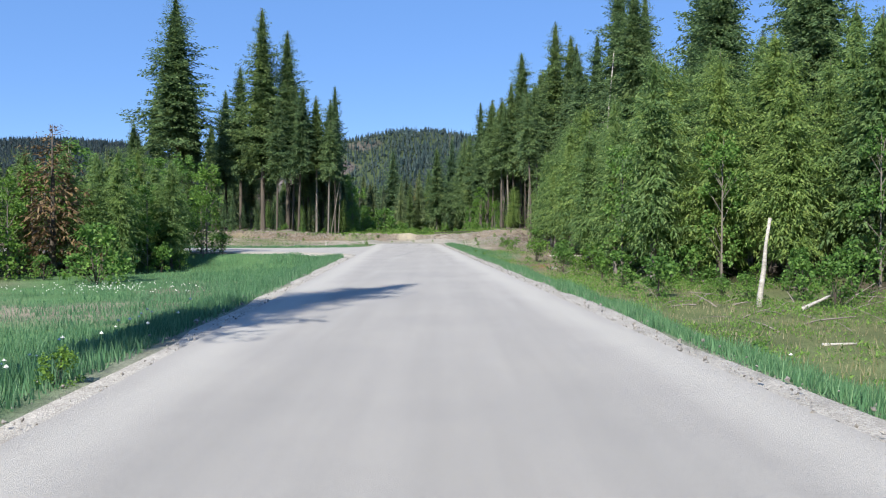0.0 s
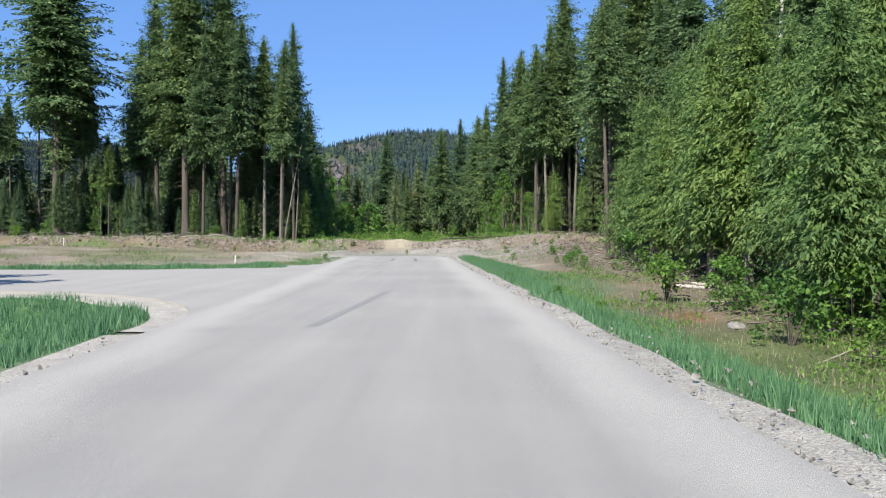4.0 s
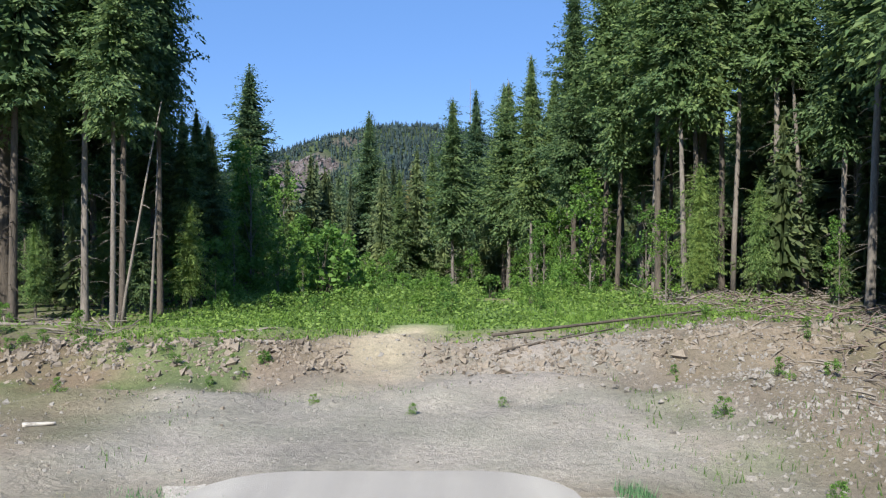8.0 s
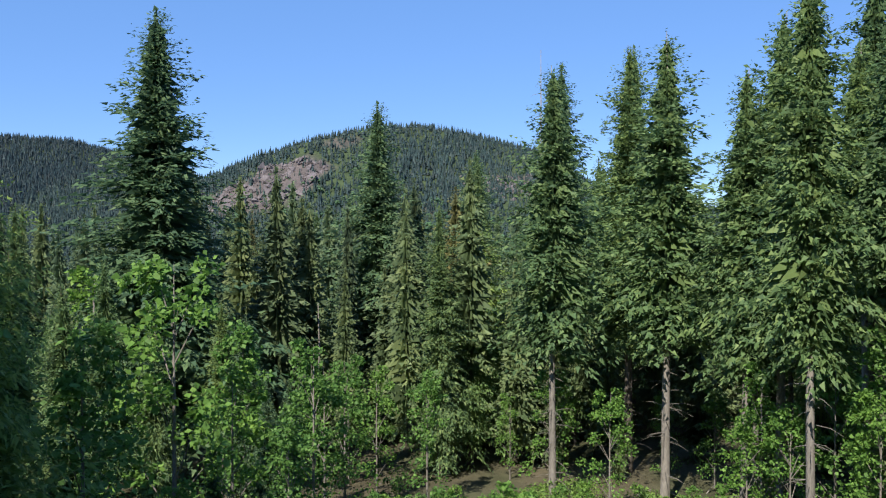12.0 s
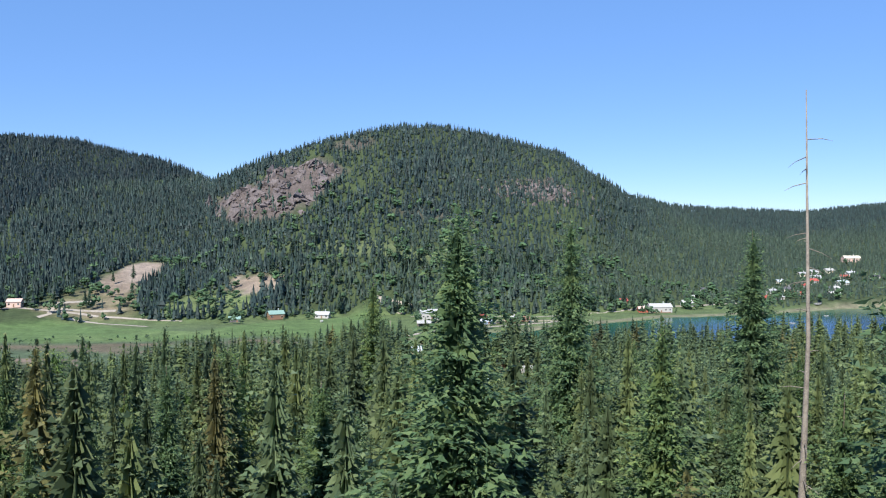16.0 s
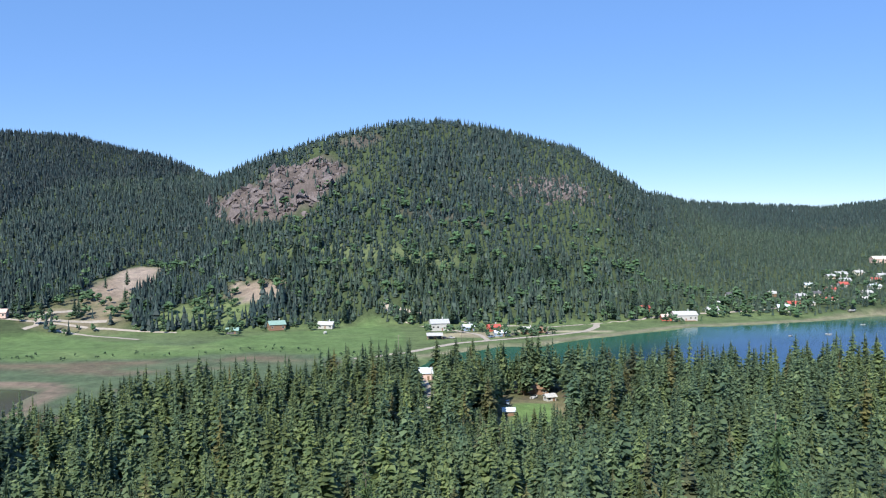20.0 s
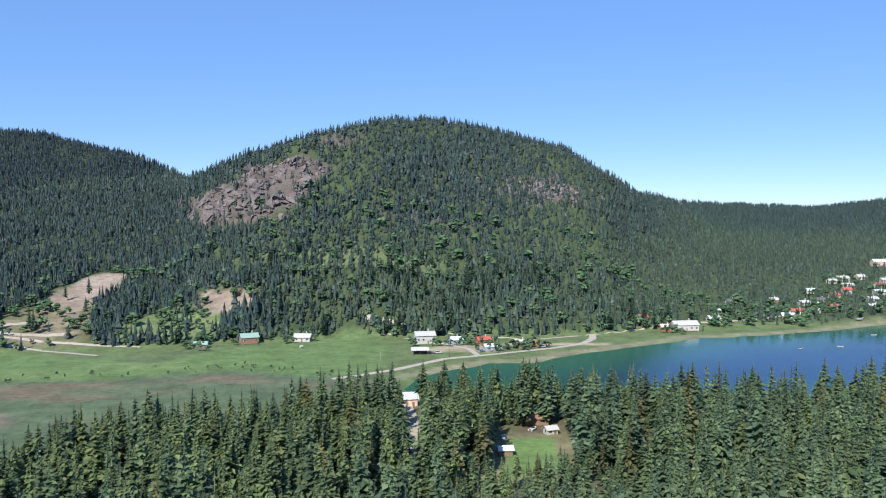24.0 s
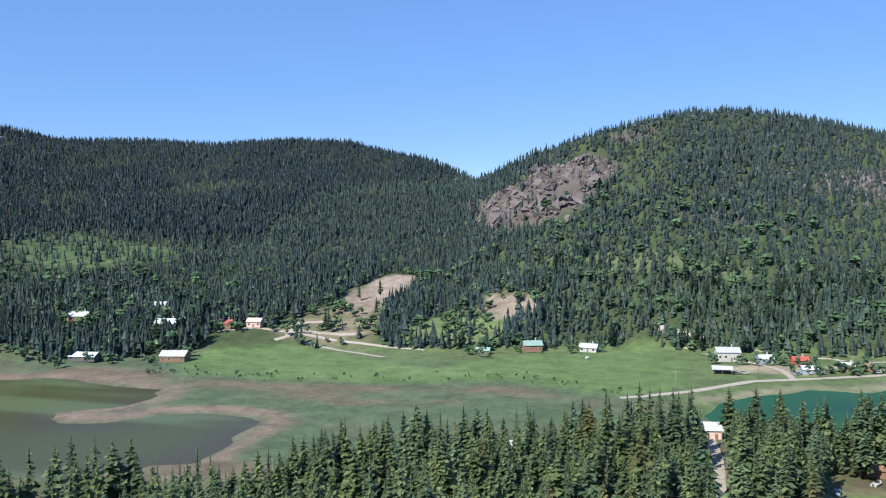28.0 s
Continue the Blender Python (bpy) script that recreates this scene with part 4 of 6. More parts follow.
# the trees one flies between
plant("spruce", -23.6, 181.2, 28.2, 0, broad=1.5)
plant("spruce", 2, 194, 28.5, 1)
plant("spruce", -1.5, 239.5, 31, 2, broad=1.1)
plant("spruce", -7.2, 184, 17, 2)
plant("spruce", 1.0, 198, 21, 1)
plant("cedar", 3.2, 195.5, 18.5, 1)
plant("spruce", 6.2, 199, 22, 2)
for _x, _y, _h, _k, _b in [(-1.3, 176.4, 23.3, "pole", 1.1), (4.8, 184.8, 27, "tall", 0.95), (6.9, 171, 21.5, "pole", 1.1), (-11.9, 200.3, 27.4, "spruce", 1.3), (9.9, 204, 33, "spruce", 1.0), (-3.5, 204, 23.5, "spruce", 1.0),
                           (-18.7, 250.3, 26.5, "spruce", 1.1), (15, 243, 31, "spruce", 1.05), (8.6, 171, 24, "pole", 1.1), (4.5, 175.6, 24.8, "pole", 1.15)]:
    plant(_k, _x, _y, _h, 3 if _k == "pole" else 0, broad=_b)
_rng = np.random.default_rng(12)


def scatter(n, x0, x1, y0, y1, gap, ok=lambda x, y: True, taken=None):
    """Places at least gap apart."""
    taken = [] if taken is None else taken
    out = []
    for _ in range(n * 12):
        x, y = _rng.uniform(x0, x1), _rng.uniform(y0, y1)
        if ok(x, y) and all((x - a) ** 2 + (y - b) ** 2 > gap * gap for a, b in taken):
            out.append((x, y))
            taken.append((x, y))
            if len(out) == n:
                break
    return out


for _x, _y in scatter(46, 8, 42, 138, 180, 2.4):
    plant("pole", _x, _y, _rng.uniform(18, 27), lean=1.5)
for _x, _y in scatter(30, 14, 40, 98, 138, 3.0, lambda x, y: x > 12.5 + (y - 98) * 0.12):
    plant("pole", _x, _y, _rng.uniform(18, 26), lean=1.5)
for _x, _y in scatter(50, -48, -15, 124, 182, 2.6, lambda x, y: x < -16 - (y - 124) * 0.03):
    plant("pole", _x, _y, _rng.uniform(15, 24) * (0.5 if abs(_x + 0.9 + 0.45 * (_y - 53)) < 0.035 * (_y - 53) else 0.6 if _y > 128 and _x > -34 else 1.0), 2 * int(_rng.integers(2)), lean=1.5)
for _x, _y in scatter(70, -62, 46, 180, 262, 4.2, lambda x, y: abs(x + 11) > 3.5 or y > 205):
    plant(("spruce", "cedar", "spruce", "pole")[int(_x * 7) % 4], _x, _y, _rng.uniform(15, 22) * (0.85 if _y < 205 else 1.0), lean=1.0)
for _x, _y in scatter(22, -17, 9, 150, 184, 2.4, lambda x, y: x > 2.5 or x < -12 or y > 170):
    plant("birch", _x, _y, _rng.uniform(5, 9))
for _x, _y in scatter(24, -25, -12.5, 136, 178, 2.2, lambda x, y: x < -13.5 - 0.04 * (178 - y)):
    plant(("cedar", "spruce", "birch")[int(abs(_x) * 7) % 3], _x, _y, _rng.uniform(4, 12))
for _x, _y in scatter(16, -18, -9, 131, 152, 1.9):
    plant(("birch", "cedar", "shrub")[int(abs(_x) * 7) % 3], _x, _y, _rng.uniform(2.5, 6))
for _x, _y in scatter(10, 3, 10, 128, 165, 2.5, lambda x, y: x > 4.5):
    plant("birch", _x, _y, _rng.uniform(4, 8))
for _x, _y in scatter(110, -15, 7, 127, 176, 1.15, lambda x, y: abs(x - 1.0 - 0.05 * (y - 150)) > 1.6):
    plant("shrub", _x, _y, _rng.uniform(0.8, 2.0) * (0.6 if _y < 136 else 1.0))
for _x, _y in scatter(42, 8.2, 20, 24, 90, 1.7, lambda x, y: x > 9.5 - max(0, y - 60) * 0.08 and abs(x - 12) + abs(y - 29) > 10):
    plant("shrub", _x, _y, _rng.uniform(0.9, 2.6))
for _x, _y in scatter(16, -34, -15, 44, 72, 2.0, lambda x, y: x < -17):
    plant("shrub", _x, _y, _rng.uniform(1.2, 3.4))
for _x, _y in scatter(24, -48, -15.5, 124.5, 132, 1.8):
    plant(("birch", "lacy", "spruce", "spruce")[int(abs(_x) * 7) % 4], _x, _y, _rng.uniform(2.5, 7))
for _x, _y in scatter(12, 9, 30, 131, 137, 1.8):
    plant(("birch", "lacy", "spruce")[int(abs(_x) * 7) % 3], _x, _y, _rng.uniform(2.5, 7.5))
for _x, _y in scatter(8, 10, 17, 96, 128, 2.0, lambda x, y: x > 10.5 + (y - 96) * 0.14):
    plant("birch", _x, _y, _rng.uniform(2.5, 6))
for _x, _y in scatter(14, -50, -16, 119, 124, 1.5):
    plant("shrub", _x, _y, _rng.uniform(0.5, 1.5))


# ---- woods further off ----
def small_conifer(rng, H, R, n_whorl, n_bough, base=0.25):
    """A light tree for dense stands: a narrow core with layers of bent, tapering boughs."""
    V, F = [], []
    for i in range(n_whorl):
        f = (i + rng.uniform(0, 0.7)) / n_whorl
        z = H * (base + (1 - base) * f)
        reach = R * ((1 - f) ** 0.85 * min(1.0, 0.55 + 2 * f)) + 0.008 * H
        a0 = rng.uniform(0, 6.28)
        for j in range(n_bough):
            a = a0 + 6.283 * (j + rng.uniform(-0.4, 0.4)) / n_bough
            L = reach * rng.uniform(0.5, 1.25)
            w = L * rng.uniform(0.20, 0.36) + 0.004 * H
            o, p = np.array([math.cos(a), math.sin(a), 0]), np.array([-math.sin(a), math.cos(a), rng.uniform(-0.5, 0.5)])
            n0, k, m = len(V), z + rng.uniform(-0.035, 0.035) * H * (1 - 0.7 * f), rng.uniform(0.45, 0.7)
            V += [o * L * 0.1 + [0, 0, k], o * L * m + p * w + [0, 0, k - 0.10 * L], o * L + [0, 0, k - rng.uniform(0.0, 0.5) * L], o * L * m - p * w + [0, 0, k - 0.14 * L]]
            F += [(n0, n0 + 1, n0 + 2), (n0, n0 + 2, n0 + 3)]
    n0, s = len(V), 5
    V.append(np.array([0, 0, H * 1.03]))
    for j in range(s):
        V.append(np.array([R * 0.30 * math.cos(6.283 * j / s), R * 0.30 * math.sin(6.283 * j / s), H * base]))
    F += [(n0, n0 + 1 + j, n0 + 1 + (j + 1) % s) for j in range(s)]
    return np.array(V), np.array(F)


def far_conifer(rng, H, R, tiers=4):
    """Ragged skirts one above another: a tree seen from many hundreds of metres."""
    V, F = [], []
    for i in range(tiers):
        b, k = 0.04 + 0.78 * i / tiers, (1 - i / (tiers + 0.35)) ** 0.9
        n0, s = len(V), 5
        V.append((rng.uniform(-0.02, 0.02), rng.uniform(-0.02, 0.02), H * (1.0 if i == tiers - 1 else b + 0.42)))
        for j in range(s):
            q = R * k * rng.uniform(0.55, 1.35)
            a = 6.283 * j / s + rng.uniform(-0.4, 0.4) + i
            V.append((q * math.cos(a), q * math.sin(a), H * (b + rng.uniform(-0.05, 0.08))))
        F += [(n0, n0 + 1 + j, n0 + 1 + (j + 1) % s) for j in range(s)]
    return np.array(V), np.array(F)


def far_broadleaf(rng, H, R):
    V, F = [], []
    for k in range(10):
        c = np.array([rng.normal(0, R * 0.45), rng.normal(0, R * 0.45), H * rng.uniform(0.35, 0.9)])
        n0 = len(V)
        q = R * rng.uniform(0.4, 0.65)
        V += [c + q * np.array(d) * rng.uniform(0.7, 1.3) for d in ((1, 0, 0), (0, 1, 0), (-1, 0, 0), (0, -1, 0), (0, 0, 0.9), (0, 0, -0.7))]
        F += [(n0 + a, n0 + (a + 1) % 4, n0 + 4) for a in range(4)] + [(n0 + (a + 1) % 4, n0 + a, n0 + 5) for a in range(4)]
    return np.array(V), np.array(F)


def stand(name, label, kinds, pick, X, Y, Hs, tint, mat, rng):
    """One mesh of many trees at (X, Y), scaled to heights Hs; kinds are unit-height trees."""
    Z = height(X, Y)
    Vs, Fs, Cs, n = [], [], [], 0
    for k, (v, f) in enumerate(kinds):
        sel = np.flatnonzero(pick == k)
        if not len(sel):
            continue
        a = rng.uniform(0, 6.283, len(sel))
        w = rng.uniform(0.75, 1.3, len(sel)) * Hs[sel]
        c, s = np.cos(a) * w, np.sin(a) * w
        P = np.stack([X[sel][:, None] + c[:, None] * v[:, 0] - s[:, None] * v[:, 1], Y[sel][:, None] + s[:, None] * v[:, 0] + c[:, None] * v[:, 1],
                      Z[sel][:, None] + Hs[sel][:, None] * v[:, 2]], -1)
        Vs.append(P.reshape(-1, 3))
        Fs.append((f[None] + (np.arange(len(sel)) * len(v))[:, None, None] + n).reshape(-1, 3))
        Cs.append(np.repeat(tint[sel], len(v), axis=0))
        n += len(sel) * len(v)
    ob = new(name, mesh_np(name, np.concatenate(Vs), np.concatenate(Fs), mat, np.concatenate(Cs)))
    return tagged(ob, label, "forest", kind="stuff")


def edge_y(x):
    return np.interp(x, [-300, -190, -164, -140, -128, -114, -105, -85, -60, -30, 30, 62, 250, 400], [425, 432, 441, 456, 470, 490, 515, 533, 556, 580, 580, 558, 545, 550])


LANE_FROM = 478


def clear_of_lanes(x, y):
    lane = (np.abs(x - lane_x(y)) < 3.0 + 1.0 * (y > 505)) & (y > LANE_FROM)
    lawn = inside(x, y, [(2, 474), (9, 545), (33, 548), (28, 486)]) > -1
    return ~(lane | lawn)


def thin_out(x, y, cell):
    """Keeps one place per jittered cell."""
    key = np.round(x / cell).astype(int) * 100003 + np.round(y / cell).astype(int)
    return np.unique(key, return_index=True)[1]


def green_mix(rng, n, x, y):
    """Tree by tree: blue-green, mid green, fresh yellow-green and a few rusty ones."""
    t = np.ones((n, 3)) * rng.uniform(0.74, 1.36, n)[:, None]
    warm = np.clip(0.52 + 0.9 * fbm(x, y, 45, 81) + rng.normal(0, 0.34, n), 0, 1)[:, None]
    t = t * (np.array([0.90, 1.00, 0.96]) * (1 - warm) + np.array([1.30, 1.24, 0.84]) * warm)
    return np.where(rng.random(n)[:, None] < 0.05, t * [1.15, 0.85, 0.8], t)


def build_stands():
    rng = np.random.default_rng(33)
    rich = [tuple((lambda vf: (vf[0] / 20.0, vf[1]))(conifer_crown(np.random.default_rng(900 + i), 20.0, 20.0 * (0.12, 0.3, 0.2, 0.4)[i], (3.4, 2.8, 3.1, 2.7)[i], 0.76, 7, 0.40, 0.36, 0.30, 0.45, 0.30, 0.44, 0.88, core=0.46))) for i in range(4)]
    stems = tube([(0, 0, -0.03), (0, 0, 0.5), (0, 0, 0.95)], [0.011, 0.007, 0.002], 5, cap=False)
    mid = [small_conifer(np.random.default_rng(700 + i), 1.0, 0.165 + 0.025 * (i % 3), 22, 7, (0.1, 0.2, 0.3, 0.15, 0.35)[i]) for i in range(5)]
    # flanks of the road and the slope below
    def fill(x0, x1, y0, y1, cell, keep):
        nx, ny = int((x1 - x0) / cell), int((y1 - y0) / cell)
        X, Y = np.meshgrid(np.arange(nx) * cell + x0, np.arange(ny) * cell + y0)
        X = (X + rng.uniform(-0.55, 0.55, X.shape) * cell).ravel()
        Y = (Y + rng.uniform(-0.55, 0.55, Y.shape) * cell).ravel()
        k = keep(X, Y)
        return X[k], Y[k]
    def stem_stand(X, Y, Hs):
        v, f = stems
        Z = height(X, Y)
        P = np.stack([X[:, None] + Hs[:, None] * v[:, 0], Y[:, None] + Hs[:, None] * v[:, 1], Z[:, None] + Hs[:, None] * v[:, 2]], -1)
        F = (f[None] + (np.arange(len(X)) * len(v))[:, None, None]).reshape(-1, 3)
        tagged(new("tree_stems", mesh_np("tree_stems", P.reshape(-1, 3), F, "barkpale")), "close-set pale stems inside the forest", "forest", kind="stuff")
    Xa, Ya = fill(-150, 150, 20, 182, 4.6, lambda x, y: (np.abs(x) < 96) & ((x < -50 + 0 * y) & (y > 60) | (x > 42) & (y > 20)) | (x > 26 + 0 * y) & (y > 100))
    Xb, Yb = fill(-120, 110, 178, 330, 4.9, lambda x, y: ((y > 262) | (x < -60) | (x > 46)) & (y < 330) & (np.abs(x + 14) < 28 + 0.62 * (y - 165)))
    Xd, Yd = fill(-62, 46, 186, 263, 4.8, lambda x, y: y > 184)
    k = clear_of_lanes(Xb, Yb)
    Xb, Yb = Xb[k], Yb[k]
    X, Y = np.concatenate([Xa, Xb, Xd]), np.concatenate([Ya, Yb, Yd])
    H = rng.uniform(15, 24, len(X)) * np.where(Y > 200, 0.95, 1.05) * np.where((Y > 184) & (Y < 205) & (np.abs(X + 8) < 54), 0.82, 1.0)
    H = np.where((X < -48) & (Y < 125), np.minimum(H, np.where(X > -64, 7, 10)), np.where((X < -48) & (Y < 184), np.minimum(H, 13), H))
    H = np.where((np.abs(X + 0.9 + 0.45 * (Y - 53)) < 0.035 * (Y - 53)) & (Y < 184), H * 0.55, H)
    tint = green_mix(rng, len(X), X, Y)
    core = (Y > 180) & (np.abs(X + 12) < 60 + 0.3 * (Y - 186))
    stand("conifer_forest", "dense stand of green conifers on the slope", rich, rng.integers(0, 4, core.sum()), X[core], Y[core], H[core], tint[core], "stand", rng)
    stand("conifer_forest", "dense conifers behind the trees at the road", mid, rng.integers(0, 5, (~core).sum()), X[~core], Y[~core], H[~core], tint[~core], "stand", rng)
    k = Y < 184
    stem_stand(X[k], Y[k], H[k])
    Xc, Yc = fill(-300, 330, 182, 610, 4.8, lambda x, y: ~((y < 330) & (x > -120) & (x < 110)) & (y < edge_y(x) + 4 * vnoise(x, y, 20, 82)) & ((np.abs(x + 14) < 20 + 0.62 * (y - 165)) | (y > 400) & (x < 0) & (x > -45 - 1.12 * (y - 282))))
    k = clear_of_lanes(Xc, Yc) & (inside(Xc, Yc, POND) < -3)
    Xc, Yc = Xc[k], Yc[k]
    H = rng.uniform(10, 23, len(Xc)) * (1 + 0.15 * vnoise(Xc, Yc, 30, 84)) * np.where(Xc > 20, 1.08, 1.0) * np.where((np.abs(Xc - 14) < 22) & (np.abs(Yc - 455) < 30), 0.62, 1.0)
    stand("conifer_forest", "dense conifer forest reaching down to the lake shore", mid, rng.integers(0, 5, len(Xc)), Xc, Yc, H, green_mix(rng, len(Xc), Xc, Yc), "stand", rng)
    # the forest all round, out of sight of the road
    def around(x, y):
        shown = (np.abs(x) < 97) & (y > 58) & (y < 186) & ((x < -49) | (x > 25)) | (x > 41) & (x < 97) & (y > 18) & (y < 186) | (x > -52) & (x < 42) & (y > -14) & (y < 190)
        low = (y > 178) & (np.abs(x + 14) < 30 + 0.62 * (y - 165))
        return ~shown & ~low & (np.abs(x - road_x(y)) > 16) & ~((np.abs(y - 74) < 12) & (x < 0) & (x > -80)) & (inside(x, y, POND) < -6) & (y < edge_y(x))
    Xe, Ye = fill(-330, 330, -130, 440, 6.2, around)
    wood = [far_conifer(np.random.default_rng(540 + i), 1.0, 0.20 + 0.025 * (i % 3), 2) for i in range(6)]
    stand("conifer_forest", "wide conifer forest around the road", wood, rng.integers(0, 6, len(Xe)), Xe, Ye, rng.uniform(13, 22, len(Xe)), green_mix(rng, len(Xe), Xe, Ye), "stand", rng)
    # young trees under the tall ones
    young = [tuple((lambda vf: (vf[0] / 8.0, vf[1]))(conifer_crown(np.random.default_rng(950 + i), 8.0, 0.6, 1.8, 0.5, 6, 0.32, 0.28, 0.4, 0.5, 0.2, 0.36, 0.85))) for i in range(3)]
    Xu, Yu = fill(-64, 48, 130, 250, 5.6, lambda x, y: (y > 182) | (x < -19 - 0 * y) | (x > 11))
    Xv, Yv = fill(14, 46, 28, 132, 4.2, lambda x, y: x > 20 + np.maximum(0, 60 - y) * 0.15)
    Xw, Yw = fill(-64, -24, 48, 122, 5.0, lambda x, y: (y < 62) | (x < -46) & (y < 122))
    Xu, Yu = np.concatenate([Xu, Xv, Xw]), np.concatenate([Yu, Yv, Yw])
    k = (np.abs(Xu + 11) > 3) | (Yu > 190)
    Xu, Yu = Xu[k], Yu[k]
    stand("young_forest", "light green young conifers filling the forest floor", young, rng.integers(0, 3, len(Xu)), Xu, Yu, rng.uniform(3, 10.5, len(Xu)), np.array([1.25, 1.2, 0.8]) * rng.uniform(0.7, 1.3, (len(Xu), 1)), "stand", rng)
    # the hill across the valley
    n = 195000
    az, r = rng.uniform(-50, 34, n), np.sqrt(rng.uniform(500 ** 2, 1650 ** 2, n))
    X, Y = -16 + r * np.sin(np.radians(az)), 255 + r * np.cos(np.radians(az))
    Z = height(X, Y)
    C = tints(X, Y, Z)
    rc = np.interp(az, AZ, RC)
    ok = (r < rc + 45) & (Z > -44.6) & (inside(X, Y, FIELD) < -4) & (inside(X, Y, LAKE) < -12) & (inside(X, Y, POND) < -25) & (Y > 640)
    ok &= (rng.random(n) > np.clip((C[:, 0] - 0.07) / 0.07, 0, 0.95))
    ok &= ~((inside(X, Y, ROCK) > -3) & (rng.random(n) < 0.8))
    ok &= ~((inside(X, Y, PIT) > -3) & (rng.random(n) < 0.95)) & ~((inside(X, Y, TERRACE) > -2) & (rng.random(n) < 0.86)) & (inside(X, Y, SCAR) < -1) & (inside(X, Y, SCAR_LOW) < -1)
    ok &= ~((inside(X, Y, CLEARCUT) > 0) & (rng.random(n) < 0.72))
    ok &= (r < 1000) | (rng.random(n) > 0.2) & (r > rc - 640)
    ok &= ~((r < 500) & (rng.random(n) < 0.6))
    ok &= ~((np.abs(az - 25) < 8) & (r < 880) & (rng.random(n) < 0.66))
    for hx, hy in ((-398, 700), (-346, 717), (-351, 651), (-307, 671), (-301, 744)):
        ok &= np.hypot(X - hx - 5, Y - hy + 9) > 13
    ok &= fbm(X, Y, 28, 86) + 0.5 * rng.normal(0, 1, n) > -0.85
    X, Y, Z, r, az = X[ok], Y[ok], Z[ok], r[ok], az[ok]
    k = thin_out(X, Y, 3.5)
    X, Y, Z, r, az = X[k], Y[k], Z[k], r[k], az[k]
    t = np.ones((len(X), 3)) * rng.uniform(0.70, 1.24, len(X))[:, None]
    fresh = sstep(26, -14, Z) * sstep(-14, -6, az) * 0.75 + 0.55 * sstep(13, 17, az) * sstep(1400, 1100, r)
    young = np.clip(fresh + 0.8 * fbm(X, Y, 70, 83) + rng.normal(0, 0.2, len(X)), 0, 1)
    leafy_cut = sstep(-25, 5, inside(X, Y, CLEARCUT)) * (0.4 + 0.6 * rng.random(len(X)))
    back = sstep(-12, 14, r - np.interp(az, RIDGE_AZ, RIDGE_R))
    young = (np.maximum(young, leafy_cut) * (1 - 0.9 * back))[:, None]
    # back ridge: colour dimmed against the sunlit front spur, and blued for haze
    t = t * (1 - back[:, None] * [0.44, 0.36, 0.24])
    # older trees get a bluish tint that paints in the valley haze
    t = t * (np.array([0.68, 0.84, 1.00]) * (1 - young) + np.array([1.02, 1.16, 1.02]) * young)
    tall = (0.75 + 0.35 * fbm(X, Y, 60, 87)) * (1 - 0.25 * young[:, 0]) * rng.uniform(0.65, 1.3, len(X))
    far = [far_conifer(np.random.default_rng(500 + i), 1.0, 0.155 + 0.025 * (i % 3)) for i in range(8)]
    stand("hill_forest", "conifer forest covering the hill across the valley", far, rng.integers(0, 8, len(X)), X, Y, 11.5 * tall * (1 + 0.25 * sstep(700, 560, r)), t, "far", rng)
    # dark conifers round the farms and houses
    n = 1000
    az, r = rng.uniform(-50, 26, n), rng.uniform(440, 620, n)
    X, Y = -16 + r * np.sin(np.radians(az)), 255 + r * np.cos(np.radians(az))
    ok = (height(X, Y) > -45.2) & (inside(X, Y, FIELD) < -3) & (inside(X, Y, LAKE) < -10) & (inside(X, Y, POND) < -35) & (Y > 715 - 70 * (X < -280)) & (fbm(X, Y, 50, 85) > -0.1) & ~((inside(X, Y, PIT) > -4) & (rng.random(n) < 0.6)) & ~((inside(X, Y, TERRACE) > -4) & (rng.random(n) < 0.5))
    X, Y = X[ok], Y[ok]
    stand("farm_conifers", "dark conifers in clumps round the farms", mid, rng.integers(0, 5, len(X)), X, Y, rng.uniform(8, 17, len(X)), np.array([0.62, 0.74, 0.8]) * rng.uniform(0.8, 1.2, (len(X), 1)), "stand", rng)
    # broadleaved trees among the houses and at the field's edges
    n = 1700
    az, r = rng.uniform(-50, 34, n), rng.uniform(440, 700, n)
    X, Y = -16 + r * np.sin(np.radians(az)), 255 + r * np.cos(np.radians(az))
    ok = (height(X, Y) > -45.2) & (inside(X, Y, FIELD) < -2) & (inside(X, Y, LAKE) < -8) & (inside(X, Y, POND) < -30) & (Y > 690 - 90 * (X < -280)) & (inside(X, Y, SCAR) < 0)
    X, Y = X[ok], Y[ok]
    leafy = [far_broadleaf(np.random.default_rng(600 + i), 1.0, 0.36) for i in range(4)]
    stand("village_trees", "rounded green broadleaved trees between the houses", leafy, rng.integers(0, 4, len(X)), X, Y, rng.uniform(3, 9, len(X)), np.array([1.3, 1.7, 0.95]) * rng.uniform(0.7, 1.3, (len(X), 1)), "far", rng)
    n = 90
    X, Y = rng.uniform(-300, -60, n), rng.normal(0, 7, n)
    Y = np.interp(X, [-300, -220, -164, -117, -60], [640, 640, 655, 678, 655]) + Y
    stand("field_bushes", "low dark bushes scattered along the wet edge of the field", leafy, rng.integers(0, 4, n), X, Y, rng.uniform(0.7, 2.4, n), np.array([1.0, 1.3, 0.8]) * rng.uniform(0.7, 1.2, (n, 1)), "far", rng)


build_stands()


